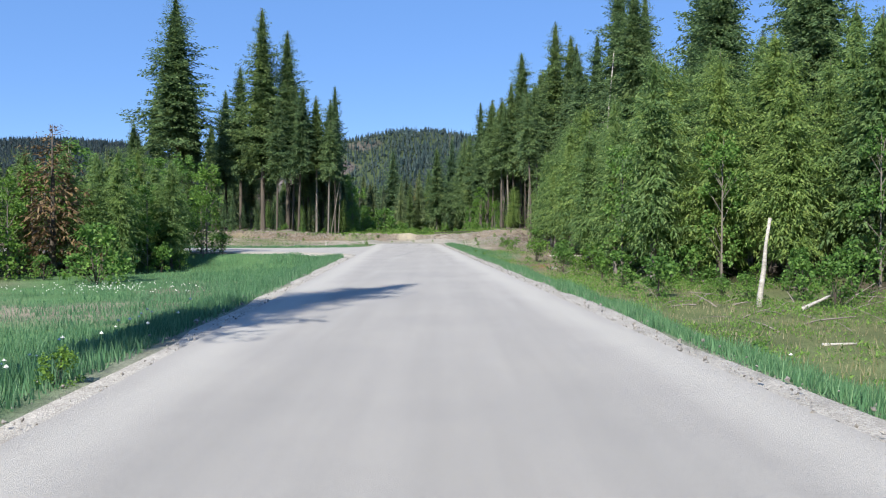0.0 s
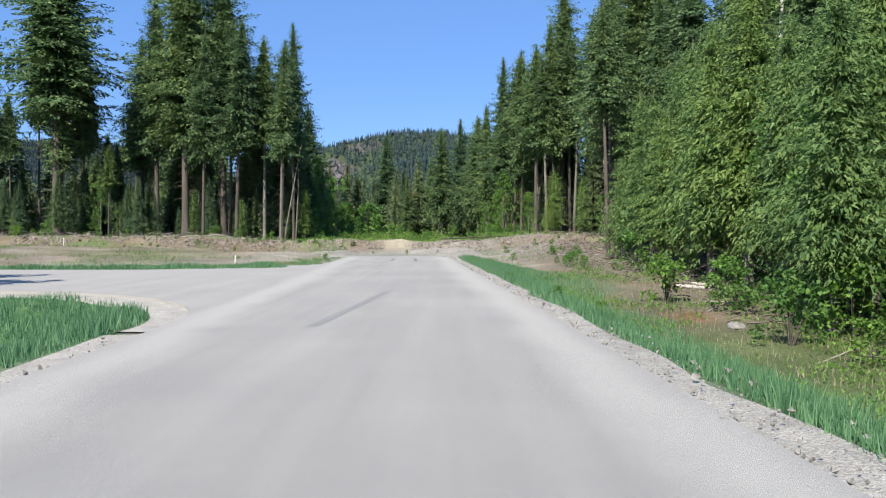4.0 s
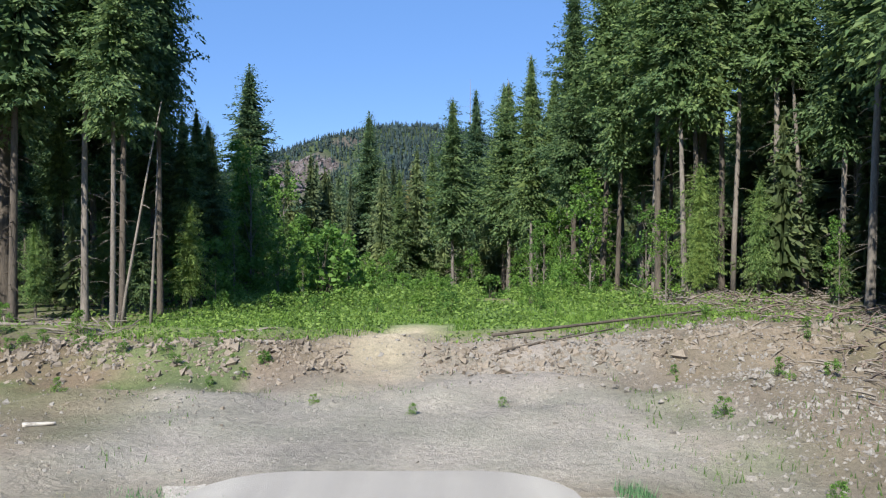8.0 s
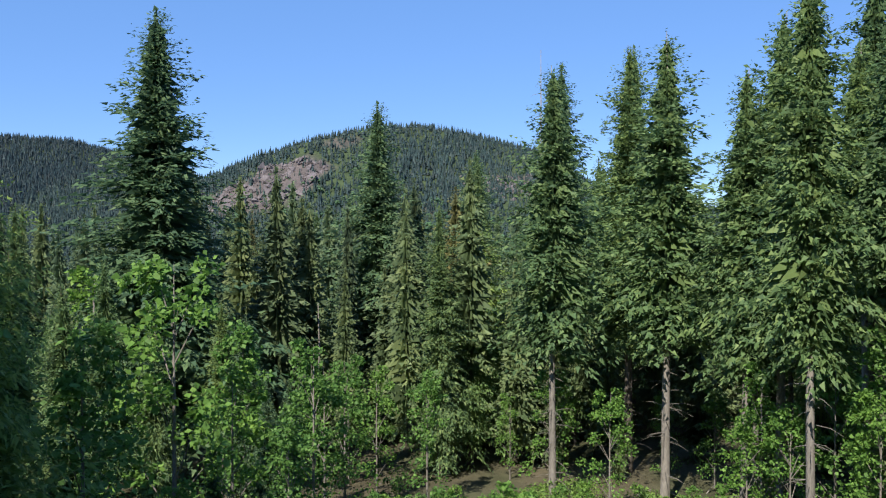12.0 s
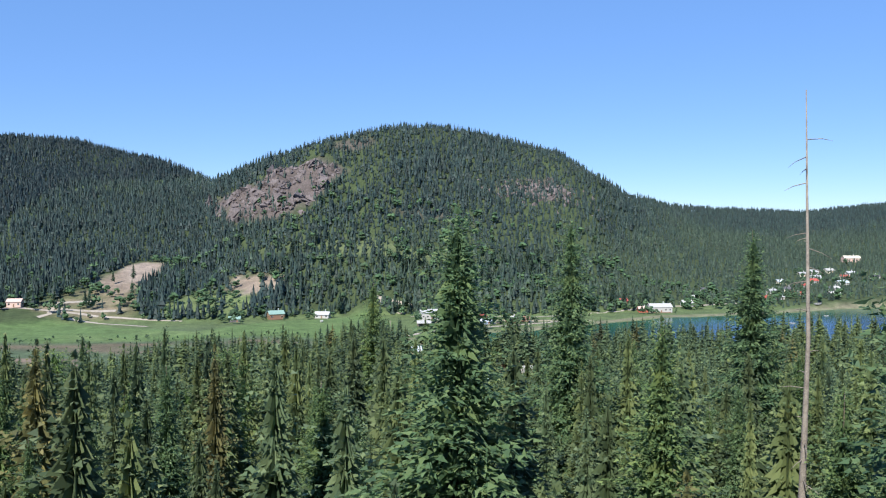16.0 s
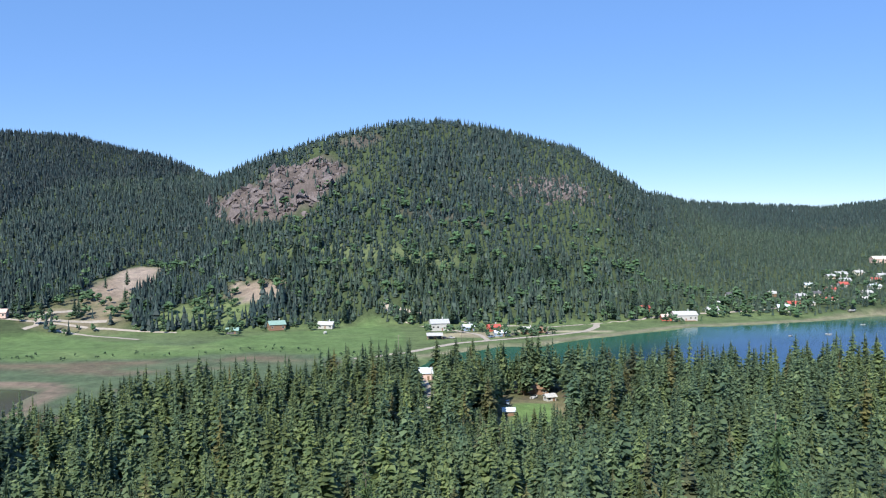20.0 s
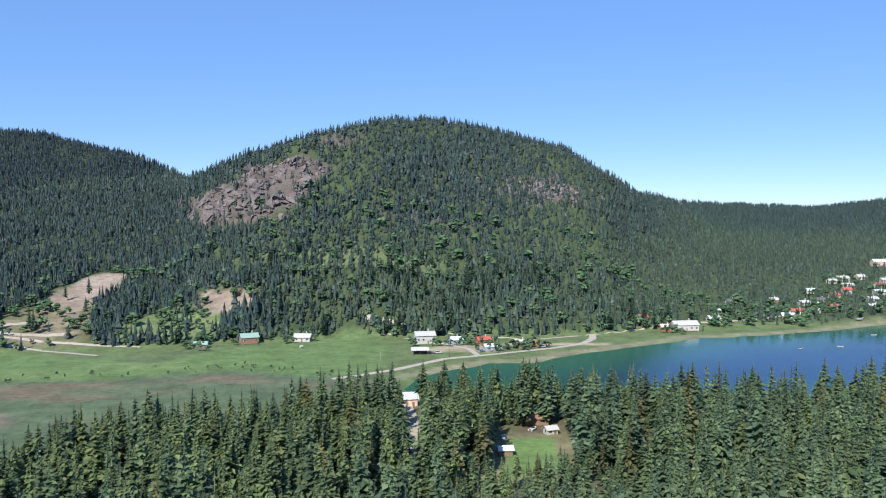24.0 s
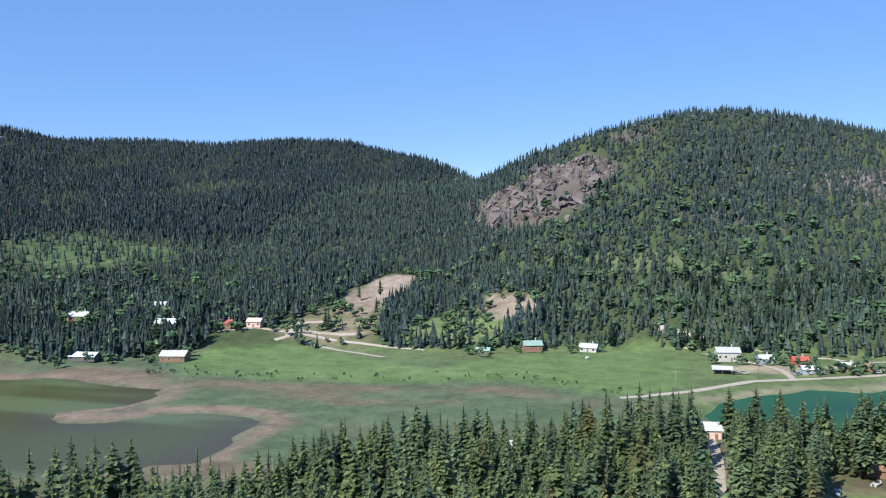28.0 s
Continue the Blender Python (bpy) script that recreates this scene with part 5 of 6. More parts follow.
# ---- ground cover and litter ----
def blades(name, label, X, Y, lo, hi, w, mat, rng):
    n = len(X)
    Z = height(X, Y)
    a = rng.uniform(0, 6.283, n)
    h = rng.uniform(lo, hi, n) * (0.75 + 0.55 * vnoise(X, Y, 1.1, 91))
    s = np.stack([np.cos(a), np.sin(a), 0 * a], -1) * (w * rng.uniform(0.6, 1.4, n))[:, None]
    P = np.stack([X, Y, Z - 0.02], -1)
    tip = P + np.stack([rng.normal(0, 0.22, n) * h, rng.normal(0, 0.22, n) * h, h], -1)
    V = np.stack([P - s, P + s, tip], 1).reshape(-1, 3)
    return tagged(new(name, mesh_np(name, V, np.arange(3 * n).reshape(-1, 3), mat)), label, "grass", kind="stuff")


M["straw"] = foliage("dry_grass", (0.17, 0.17, 0.085), (0.27, 0.245, 0.145), (0.36, 0.33, 0.22), 0.25)
M["clod"] = plain("dirt_clods", (0.175, 0.145, 0.115), (0.275, 0.235, 0.195), 3, 0.95, 0.02)


def ground_cover():
    rng = np.random.default_rng(55)
    n = 210000
    Y = rng.uniform(-4, 105, n)
    d = 4.6 + rng.gamma(1.5, 1.6, n)
    X = road_x(Y) + d
    k = (d < 9.6 + 1.5 * vnoise(X, Y, 5, 92)) & (vnoise(X, Y, 3, 93) > -0.95) & ~((Y > 90) & (d > 8.5 - (Y - 90) * 0.22))
    blades("grass", "lush green verge grass beside the road", X[k], Y[k], 0.10, 0.40, 0.011, "grass", rng)
    n = 130000
    Y = rng.uniform(-4, 66, n)
    d = 4.6 + rng.gamma(1.4, 3.1, n)
    X = road_x(Y) - d
    k = (d < 20) & (vnoise(X, Y, 4, 94) > -0.7) & ~((Y > 57.5) & (d < 4.6 + 9.0 - np.sqrt(np.clip(81 - (Y - 57.5) ** 2, 0, 81)))) & (Y < 65.5)
    blades("grass", "green meadow grass beside the road", X[k], Y[k], 0.10, 0.40, 0.013, "grass", rng)
    n = 30000
    Y = rng.uniform(82, 87, n)
    X = rng.uniform(-30, -9, n)
    k = rng.random(n) < np.exp(-((Y - 83.6 - 0.06 * (X + 14) ** 2 * (X > -14)) / 0.8) ** 2)
    blades("grass", "tuft of green grass beside the side road", X[k], Y[k], 0.15, 0.4, 0.02, "grass", rng)
    n = 26000
    Y, X = rng.uniform(84, 121, n), rng.uniform(-34, 13, n)
    k = (fbm(X, Y, 4, 64) + 0.25 * vnoise(X, Y, 0.8, 66) > 0.22) & (np.abs(X - road_x(Y)) > 5.2 - 9 * (Y > 113))
    blades("grass", "sparse dry grass on the bare clearing", X[k], Y[k], 0.08, 0.3, 0.018, "weed", rng)
    # leafy growth on the clearing and along the wood's edge
    n = 250000
    Y, X = rng.uniform(119, 178, n), rng.uniform(-22, 15, n)
    lush = sstep(119, 127, Y) * sstep(-17, -13.5, X) * sstep(10, 6, X)
    trail = np.exp(-(((X - 1.0 - 0.05 * (Y - 150)) / 1.1) ** 2)) * (Y > 134) + np.exp(-(((X + 4.7 - 0.25 * (Y - 120)) / 1.2) ** 2)) * (Y < 125)
    k = rng.random(n) < np.clip(0.12 + lush * (0.55 + 0.6 * fbm(X, Y, 5, 95)) - trail, 0, 1)
    X, Y = X[k], Y[k]
    mound = (0.22 + 0.95 * sstep(123, 138, Y)) * np.clip(0.35 + 1.25 * fbm(X, Y, 3.2, 87, 3), 0.06, 1.3)
    P = np.stack([X, Y, height(X, Y) + mound * rng.uniform(0.1, 1.0, len(X)) ** 0.6], -1)
    D = np.stack([rng.normal(0, 1, len(X)), rng.normal(0, 1, len(X)), rng.uniform(-0.3, 1.2, len(X))], -1)
    vf = sprays(P, D, rng.uniform(0.08, 0.21, len(X)), 0.40, 0.12, rng)
    tagged(new("undergrowth", mesh_np("undergrowth", vf[0], vf[1], "herb")), "mounds of leafy light green plants over the old clearing", "weeds", kind="stuff")
    n = 90000
    Y = rng.uniform(14, 92, n)
    X = road_x(Y) + rng.uniform(7.5, 22, n)
    k = vnoise(X, Y, 3, 96) + 0.5 * vnoise(X, Y, 0.9, 98) > np.where(Y > 68, 0.12, -0.1)
    X, Y = X[k], Y[k]
    P = np.stack([X, Y, height(X, Y) + rng.uniform(0, 0.5, len(X)) * (0.6 + 0.4 * vnoise(X, Y, 1.6, 99))], -1)
    D = np.stack([rng.normal(0, 0.6, len(X)), rng.normal(0, 0.6, len(X)), rng.uniform(0.3, 1.6, len(X))], -1)
    vf = sprays(P, D, rng.uniform(0.05, 0.15, len(X)), 0.2, 0.1, rng)
    tagged(new("undergrowth", mesh_np("undergrowth", vf[0], vf[1], "leaf")), "weeds and saplings at the edge of the wood", "weeds", kind="stuff")
    n = 14000
    Y = rng.uniform(8, 90, n)
    X = road_x(Y) + rng.uniform(7.5, 17, n)
    blades("grass", "thin dry grass between verge and wood", X, Y, 0.10, 0.36, 0.014, "straw", rng)
    n = 45000
    Y, X = rng.uniform(119, 176, n), rng.uniform(-17, 11, n)
    k = (np.abs(X - 1.0 - 0.05 * (Y - 150)) > 1.2) & (np.abs(X + 4.7 - 0.25 * (Y - 120)) > 1.2 * (Y < 125)) & (vnoise(X, Y, 3, 86) > -0.55)
    blades("grass", "tall lush grass and fireweed over the old clearing", X[k], Y[k], 0.12, 0.42, 0.022, "leaf", rng)
    n = 9000
    Y, X = rng.uniform(83, 121, n), rng.uniform(-44, 10, n)
    k = (np.abs(X - road_x(Y)) > np.where(Y > 104, 9.0, 5.4) - 18 * (Y > 117)) & (vnoise(X, Y, 2.5, 89) > -0.3)
    blades("grass", "withered straw on the bare dirt", X[k], Y[k], 0.03, 0.12, 0.02, "straw", rng)
    # tufts along the edge of the seal at the road's end
    n = 16000
    s = rng.uniform(0, 1, n)
    X = np.interp(s, [0, 0.3, 0.6, 1], [-19.0, -11.6, -9.0, -8.8]) + rng.normal(0, 0.55, n)
    Y = np.interp(s, [0, 0.3, 0.6, 1], [83.6, 86.6, 92.0, 104.5]) + rng.normal(0, 0.35, n)
    k = vnoise(X, Y, 1.1, 88) > -0.15
    blades("grass", "tufts of grass along the gravel edge", X[k], Y[k], 0.06, 0.22, 0.014, "grass", rng)
    blades("grass", "dry straw among the tufts at the gravel edge", X[~k] - 0.5, Y[~k], 0.05, 0.2, 0.014, "straw", rng)


ground_cover()

OCTA = (np.array([(1, 0, 0), (0, 1, 0), (-1, 0, 0), (0, -1, 0), (0, 0, 0.75), (0, 0, -0.5)], float),
        np.array([(0, 1, 4), (1, 2, 4), (2, 3, 4), (3, 0, 4), (1, 0, 5), (2, 1, 5), (3, 2, 5), (0, 3, 5)]))


def pebbles(name, label, X, Y, S, rng, mat="stone"):
    n = len(X)
    v, f = OCTA
    P = v[None] * rng.uniform(0.6, 1.4, (n, 6, 1)) * S[:, None, None] * rng.uniform(0.7, 1.3, (n, 1, 3))
    q = rng.normal(0, 1, (n, 3, 3))
    u = q[:, 0] / np.linalg.norm(q[:, 0], axis=1)[:, None]
    w = np.cross(u, q[:, 1])
    w /= np.linalg.norm(w, axis=1)[:, None]
    P = P[..., :1] * u[:, None] + P[..., 1:2] * w[:, None] + P[..., 2:] * np.cross(u, w)[:, None]
    P += np.stack([X, Y, np.maximum(height(X, Y), np.where((np.abs(X - road_x(Y)) < 5.2) & (Y < 104), 0.01, -99))], -1)[:, None]
    F = (f[None] + (np.arange(n) * 6)[:, None, None]).reshape(-1, 3)
    tagged(new(name, mesh_np(name, P.reshape(-1, 3), F, mat)), label, "stones", kind="stuff")


def rock(x, y, s, seed):
    rng = np.random.default_rng(seed)
    bm = bmesh.new()
    bmesh.ops.create_icosphere(bm, subdivisions=2, radius=s)
    for v in bm.verts:
        v.co *= 1 + 0.35 * noise.noise(v.co * (1.3 / s) + Vector((seed, 0, 0)))
        v.co.z *= 0.65
    me = bpy.data.meshes.new("rock")
    bm.to_mesh(me)
    bm.free()
    me.materials.append(M["stone"])
    ob = tagged(new("rock", me), "angular grey rock lying in the dirt", "rock", "rocks")
    ob.location = (x, y, ground_at(x, y) + s * 0.15)
    ob.rotation_euler = (0, 0, rng.uniform(0, 6))


def stick_heap(name, label, X, Y, lo, hi, rng, mat="deadwood"):
    out = []
    for x, y in zip(X, Y):
        L, a, r = rng.uniform(lo, hi), rng.uniform(0, 6.28), rng.uniform(0.012, 0.05)
        z = ground_at(x, y) + rng.uniform(0.02, 0.25)
        d = np.array([math.cos(a), math.sin(a), rng.uniform(-0.15, 0.55)])
        p = np.array([x, y, z])
        out.append(tube([p - d * L / 2, p + [0, 0, 0.04 * L], p + d * L / 2], [r, r * 0.8, r * 0.4], 4))
    vf = join(*out)
    tagged(new(name, mesh_np(name, vf[0], vf[1], mat)), label, "branches", kind="stuff")


def log(x0, y0, x1, y1, r, mat="deadwood", label="weathered fallen log on the ground", lift=(0.0, 0.0)):
    n = 9
    t = np.linspace(0, 1, n)
    X, Y = x0 + (x1 - x0) * t, y0 + (y1 - y0) * t
    ends = [ground_at(x0, y0) + lift[0], ground_at(x1, y1) + lift[1]]
    Z = np.maximum(ends[0] + (ends[1] - ends[0]) * t, height(X, Y)) + r * 0.7
    vf = tube(np.stack([X, Y, Z], -1), r * np.linspace(1, 0.65, n), 9, 3, 0.08)
    tagged(new("log", mesh_np("log", vf[0], vf[1], mat, smooth=True)), label, "log", "fallen logs")


def snag(x, y, h, r, lean=(0, 0), mat="deadwood", twigs=10, label="standing dead tree stripped of its bark"):
    rng = np.random.default_rng(int(abs(x * 10) + y))
    t = np.array([0, 0.15, 0.4, 0.7, 1.0])
    bend = rng.normal(0, 0.008 * h, (5, 2)) * t[:, None]
    pts = np.column_stack([lean[0] * t + bend[:, 0], lean[1] * t + bend[:, 1], h * t])
    pts[0, 2] = -0.4
    root = tagged(new("dead_tree"), label, "dead tree", "dead trees")
    root.location = (x, y, ground_at(x, y))
    part("trunk", tube(pts, r * np.array([1.25, 1, 0.85, 0.42 if h > 25 else 0.6, 0.1 if h > 25 else 0.25 if h > 6 else 0.6]), 9, 5, 0.1), mat, root, smooth=True)
    for _ in range(twigs):
        f, a, L = rng.uniform(0.3, 0.95), rng.uniform(0, 6.28), rng.uniform(0.3, 1.0) * min(1.2, h * 0.08)
        p = np.array([np.interp(f, t, pts[:, k]) for k in range(3)])
        d = np.array([math.cos(a), math.sin(a), rng.uniform(-0.4, 0.3)])
        part("twig", tube([p, p + d * L * 0.6, p + d * L + [0, 0, -0.1 * L]], [0.022, 0.014, 0.005], 4), mat, root)


_r = np.random.default_rng(8)
_n = 5200
_Y = _r.uniform(-2, 104, _n)
_s = np.where(_r.random(_n) < 0.62, 1, -1)
_X = road_x(_Y) + _s * (3.75 + np.minimum(1.15, np.abs(_r.normal(0, 0.5, _n))))
_k = (_s > 0) | (_Y < 56) | (_Y > 92)
pebbles("gravel_stones", "loose stones of the gravel shoulder", _X[_k], _Y[_k], _r.gamma(2.0, 0.007, _k.sum()), _r)
_n = 11000
_X, _Y = _r.uniform(-24, 13, _n), _r.uniform(105, 121, _n)
_k = _r.random(_n) < 0.25 + 0.75 * (np.exp(-((_Y - 118) / 1.8) ** 2) + np.exp(-(((_X - 6.5) / 3) ** 2 + ((_Y - 109) / 4) ** 2)))
pebbles("rubble", "stones and clods scattered over the dirt", _X[_k], _Y[_k], _r.gamma(2.0, 0.015, _k.sum()), _r)
_n = 9000
_X, _Y = _r.uniform(-40, 11, _n), _r.normal(117.2, 0.9, _n)
_k = np.abs(_X + 5.0) > 1.2
pebbles("clods", "clods of dirt crumbling down the bank", _X[_k], _Y[_k], _r.gamma(2.0, 0.030, _k.sum()), _r, "clod")
_n = 2600
_X, _Y = _r.normal(3.5, 3.0, _n), _r.normal(117.5, 1.6, _n)
_k = (_X > -3.5) & (_X < 9)
pebbles("rubble", "broken grey stones heaped on the bank", _X[_k], _Y[_k], _r.gamma(2.0, 0.017, _k.sum()), _r)
_n = 2200
_X, _Y = _r.normal(6.8, 2.0, _n), _r.normal(110.5, 4.0, _n)
_k = (_X > 1.5) & (_Y > 100) & (_X - road_x(_Y) > 5.5)
pebbles("rubble", "pale broken stones strewn down the bank", _X[_k], _Y[_k], _r.gamma(2.0, 0.022, _k.sum()), _r)
_n = 2600
_X, _Y = _r.uniform(-36, -8.5, _n), _r.uniform(86, 117, _n)
pebbles("clods", "small stones and clods on the bare dirt", _X, _Y, _r.gamma(1.6, 0.016, _n), _r, "clod")
_n = 5200
_X, _Y = _r.uniform(-275, -95, _n), _r.uniform(905, 1090, _n)
_k = (inside(_X, _Y, ROCK) + 5 * vnoise(_X, _Y, 20, 67) > 0) & (vnoise(_X, _Y, 13, 54) > -0.4)
pebbles("crags", "broken purplish grey crags of the rock face", _X[_k], _Y[_k], _r.gamma(2.2, 0.85, _k.sum()), _r, "crag")
_n = 700
_X, _Y = _r.normal(88, 24, _n), _r.normal(1016, 14, _n)
pebbles("crags", "scattered grey crags among the trees of the hill", _X, _Y, _r.gamma(2.2, 0.6, _n), _r, "crag")
for _i in range(34):
    _x, _y = (_r.uniform(-20, 10), _r.normal(118, 1.0)) if _i % 3 else (_r.uniform(4, 9.5), _r.uniform(103, 115))
    rock(_x, _y, _r.uniform(0.05, 0.12), _i)
rock(9.3, 70.2, 0.32, 77)
_X, _Y = _r.uniform(7.5, 16, 900), _r.uniform(84, 132, 900)
_k = _X - road_x(_Y) > 10.5
stick_heap("slash", "brushwood and broken branches under the trees", _X[_k], _Y[_k], 0.2, 0.9, _r)
stick_heap("slash", "broken branches along the edge of the wood", _r.uniform(-46, -15, 220), _r.normal(123, 1.6, 220), 0.4, 2.4, _r)
stick_heap("slash", "tangle of dead branches at the foot of the trees", _r.uniform(7, 26, 300), _r.normal(134, 1.8, 300), 0.4, 2.4, _r)
stick_heap("slash", "dead branches lying beside the verge", _r.uniform(9.5, 19, 90), _r.uniform(28, 80, 90), 0.5, 2.6, _r)
stick_heap("slash", "sticks and bark strewn beside the trail", _r.uniform(1, 9, 70), _r.uniform(150, 180, 70), 0.4, 2.6, _r)
stick_heap("slash", "reddish heaps of broken brushwood beside the clearing", _r.normal(12.5, 2.0, 420), _r.uniform(104, 131, 420), 0.3, 1.6, _r, "brush")
stick_heap("slash", "reddish brushwood under the cedars", _r.normal(11.8, 1.5, 300), _r.uniform(70, 100, 300), 0.25, 1.3, _r, "brush")
log(-1.2, 118.6, 8.6, 124.0, 0.065, "bark", "long thin log lying across the dirt bank", (0.25, 0.1))
log(-1.0, 117.4, 3.4, 119.6, 0.045, "bark", "thin dark log on the dirt bank", (0.1, 0.2))
for _a in [(-26, 121.6, -19.5, 122.3, 0.11), (-20, 122.6, -16.3, 122.0, 0.09), (-12, 121.8, -9.4, 122.2, 0.06), (8.5, 131, 13.5, 132.2, 0.12), (11, 130, 16, 129.2, 0.1), (9, 134, 14, 131, 0.09), (12, 88, 14.5, 92, 0.11), (11.2, 78.5, 14.4, 80.2, 0.10), (12.0, 76.5, 15.0, 77.2, 0.08), (9.8, 82, 11.6, 83.4, 0.05), (6.5, 157, 9.5, 158.5, 0.12), (3.5, 164, 6.5, 166, 0.1)]:
    log(*_a)
log(10.5, 82.4, 12.7, 81.4, 0.12, "birch", "pale barkless log lying in the brush")
log(11.6, 83.4, 13.6, 82.2, 0.10, "birch", "pale barkless log lying in the brush")
log(-13.6, 109.2, -12.9, 109.5, 0.07, "birch", "short sawn length of pale wood in the dirt")
log(-14.6, 109.6, -14.2, 109.3, 0.06, "birch", "short sawn length of pale wood in the dirt")
log(14.6, 34.0, 16.3, 35.2, 0.08, "birch", "white birch log propped on the brush", (0.1, 0.5))
log(11.2, 24.6, 12.3, 24.8, 0.05, "birch", "short white birch log in the grass")
snag(13.9, 36.8, 3.9, 0.125, (0.5, 0.1), "birch", 0, "broken white birch stump, leaning")
snag(16.3, 85.3, 20.5, 0.16, (0.9, 0.2), "birch", 8)
snag(1.3, 202.4, 32.2, 0.20, (0.5, 0.0), "deadwood", 26, "tall dead spire of a tree with short broken limbs")
snag(-16.6, 123.8, 9.5, 0.065, (1.6, 0.5), "deadwood", 6, "thin leaning dead trunk at the wood's edge")
snag(-15.6, 124.6, 7.5, 0.07, (0.4, 0.2), "barkpale", 4)
snag(13.8, 136.0, 20, 0.15, (0.6, 0.3), "barkpale", 8)
snag(17.4, 134.6, 17, 0.14, (-1.0, 0.4), "barkpale", 8)
snag(9.3, 138.4, 12, 0.10, (1.9, 0.2), "deadwood", 6, "slim dead trunk leaning between the firs")
snag(10.2, 160.0, 13, 0.11, (0.3, 0.2), "birch", 5)
snag(-24.5, 166, 10, 0.12, (-1.2, 0.4), "birch", 6, "pale leaning dead birch in the shade")
snag(-15.2, 186, 11, 0.09, (0.3, 0.1), "barkpale", 4)
snag(-43, 118, 10, 0.1, (-0.8, 0.3), "birch", 4)
# low weeds on the bank and roadside, planted as small copies of the shrub
for _i in range(46):
    plant("shrub", _r.uniform(-34, -7.5), _r.normal(117.6, 1.8), _r.uniform(0.2, 0.55))
for _i in range(22):
    plant("shrub", _r.uniform(4, 13), _r.uniform(98, 124), _r.uniform(0.2, 0.6))
for _x, _y, _h in [(-4.9, 10.6, 0.5), (5.9, 15.5, 0.55), (5.2, 22.5, 0.4), (5.6, 27.5, 0.45), (-3.9, 111, 0.35), (-1.4, 112, 0.3), (3.0, 61.5, 0.45), (2.6, 66, 0.5), (1.9, 75, 0.4), (-8.9, 98, 0.5), (-9.4, 102, 0.45), (-6.9, 113, 0.3), (8.3, 112.5, 0.6),
                   (7.4, 104, 0.7), (10, 118, 0.5), (-14, 117, 0.45), (-19, 114, 0.5), (-24, 109, 0.4), (6.6, 96.5, 0.5), (7.5, 91, 0.8), (-11, 118.2, 0.4), (4.5, 115.5, 0.35), (7.5, 96, 0.8), (8.0, 98.5, 0.7), (7.1, 94, 0.9), (8.7, 101, 0.6), (6.7, 92.3, 0.8), (9.2, 104.5, 0.7), (8.2, 95.0, 0.6)]:
    plant("shrub", _x, _y, _h)


def stake(x, y, h):
    ob = new("survey_stake", mesh_np("survey_stake", *join(box(0.05, 0.03, h), (np.array([(-0.025, -0.015, h), (0.025, -0.015, h), (0.025, 0.015, h), (-0.025, 0.015, h), (0, 0, h + 0.04)]), [(0, 1, 4), (1, 2, 4), (2, 3, 4), (3, 0, 4)])), "stake"))
    ob.location = (x, y, ground_at(x, y) - 0.05)
    ob.rotation_euler = (0.04, 0.06, 0.5)
    tagged(ob, "short white wooden survey stake in the dirt", "stake", "survey stakes")


stake(-12.2, 87.0, 0.65)
stake(-33, 112, 0.9)


def dandelion(x, y, h):
    root = tagged(new("dandelion"), "dandelion gone to white seed on a thin stem", "flower", "dandelions")
    root.location = (x, y, ground_at(x, y))
    part("stem", tube([(0, 0, -0.02), (0.01, 0, h * 0.6), (0.02, 0.01, h)], [0.006, 0.005, 0.004], 5), "grass", root)
    v, f = OCTA
    part("seed_head", (v * [0.035, 0.035, 0.045] + [0.02, 0.01, h + 0.02], f), "petal", root)


_n = 150
_X, _Y = _r.normal(-15.6, 2.0, _n), _r.normal(39.0, 1.7, _n)
_V, _F = OCTA
_P = _V[None] * 0.032 + np.stack([_X, _Y, height(_X, _Y) + _r.uniform(0.25, 0.45, _n)], -1)[:, None]
tagged(new("flower_patch", mesh_np("flower_patch", _P.reshape(-1, 3), (_F[None] + (np.arange(_n) * 6)[:, None, None]).reshape(-1, 3), "petal")), "patch of dandelions gone to white seed in the meadow", "flowers", kind="stuff")
for _i in range(26):
    dandelion(float(road_x(12)) - _r.uniform(4.9, 8.5), _r.uniform(7, 22), _r.uniform(0.3, 0.5))
for _i in range(2):
    dandelion(float(road_x(12)) + _r.uniform(4.9, 7), _r.uniform(8, 20), _r.uniform(0.3, 0.45))


# ---- the valley: lanes, houses, boats ----
def lane(name, pts, w, label, lift=0.12):
    pts = np.array(pts, float)
    seg = np.r_[0, np.cumsum(np.hypot(*np.diff(pts, axis=0).T))]
    s = np.arange(0, seg[-1], 3.0)
    X, Y = np.interp(s, seg, pts[:, 0]), np.interp(s, seg, pts[:, 1])
    dx, dy = np.gradient(X), np.gradient(Y)
    L = np.hypot(dx, dy)
    ww = w / 2 * (1 + 0.15 * vnoise(s, 0 * s, 9, 97))
    V = []
    for sg in (-1, -0.33, 0.33, 1):
        x, y = X - sg * ww * dy / L, Y + sg * ww * dx / L
        V.append(np.stack([x, y, height(x, y) + lift], -1))
    n = len(s)
    V = np.concatenate(V)
    F = [f for r in range(3) for i in range(n - 1) for f in ((r * n + i, (r + 1) * n + i + 1, (r + 1) * n + i), (r * n + i, r * n + i + 1, (r + 1) * n + i + 1))]
    tagged(new(name, mesh_np(name, V, F, "lanedust", smooth=True)), label, "road", kind="structure")


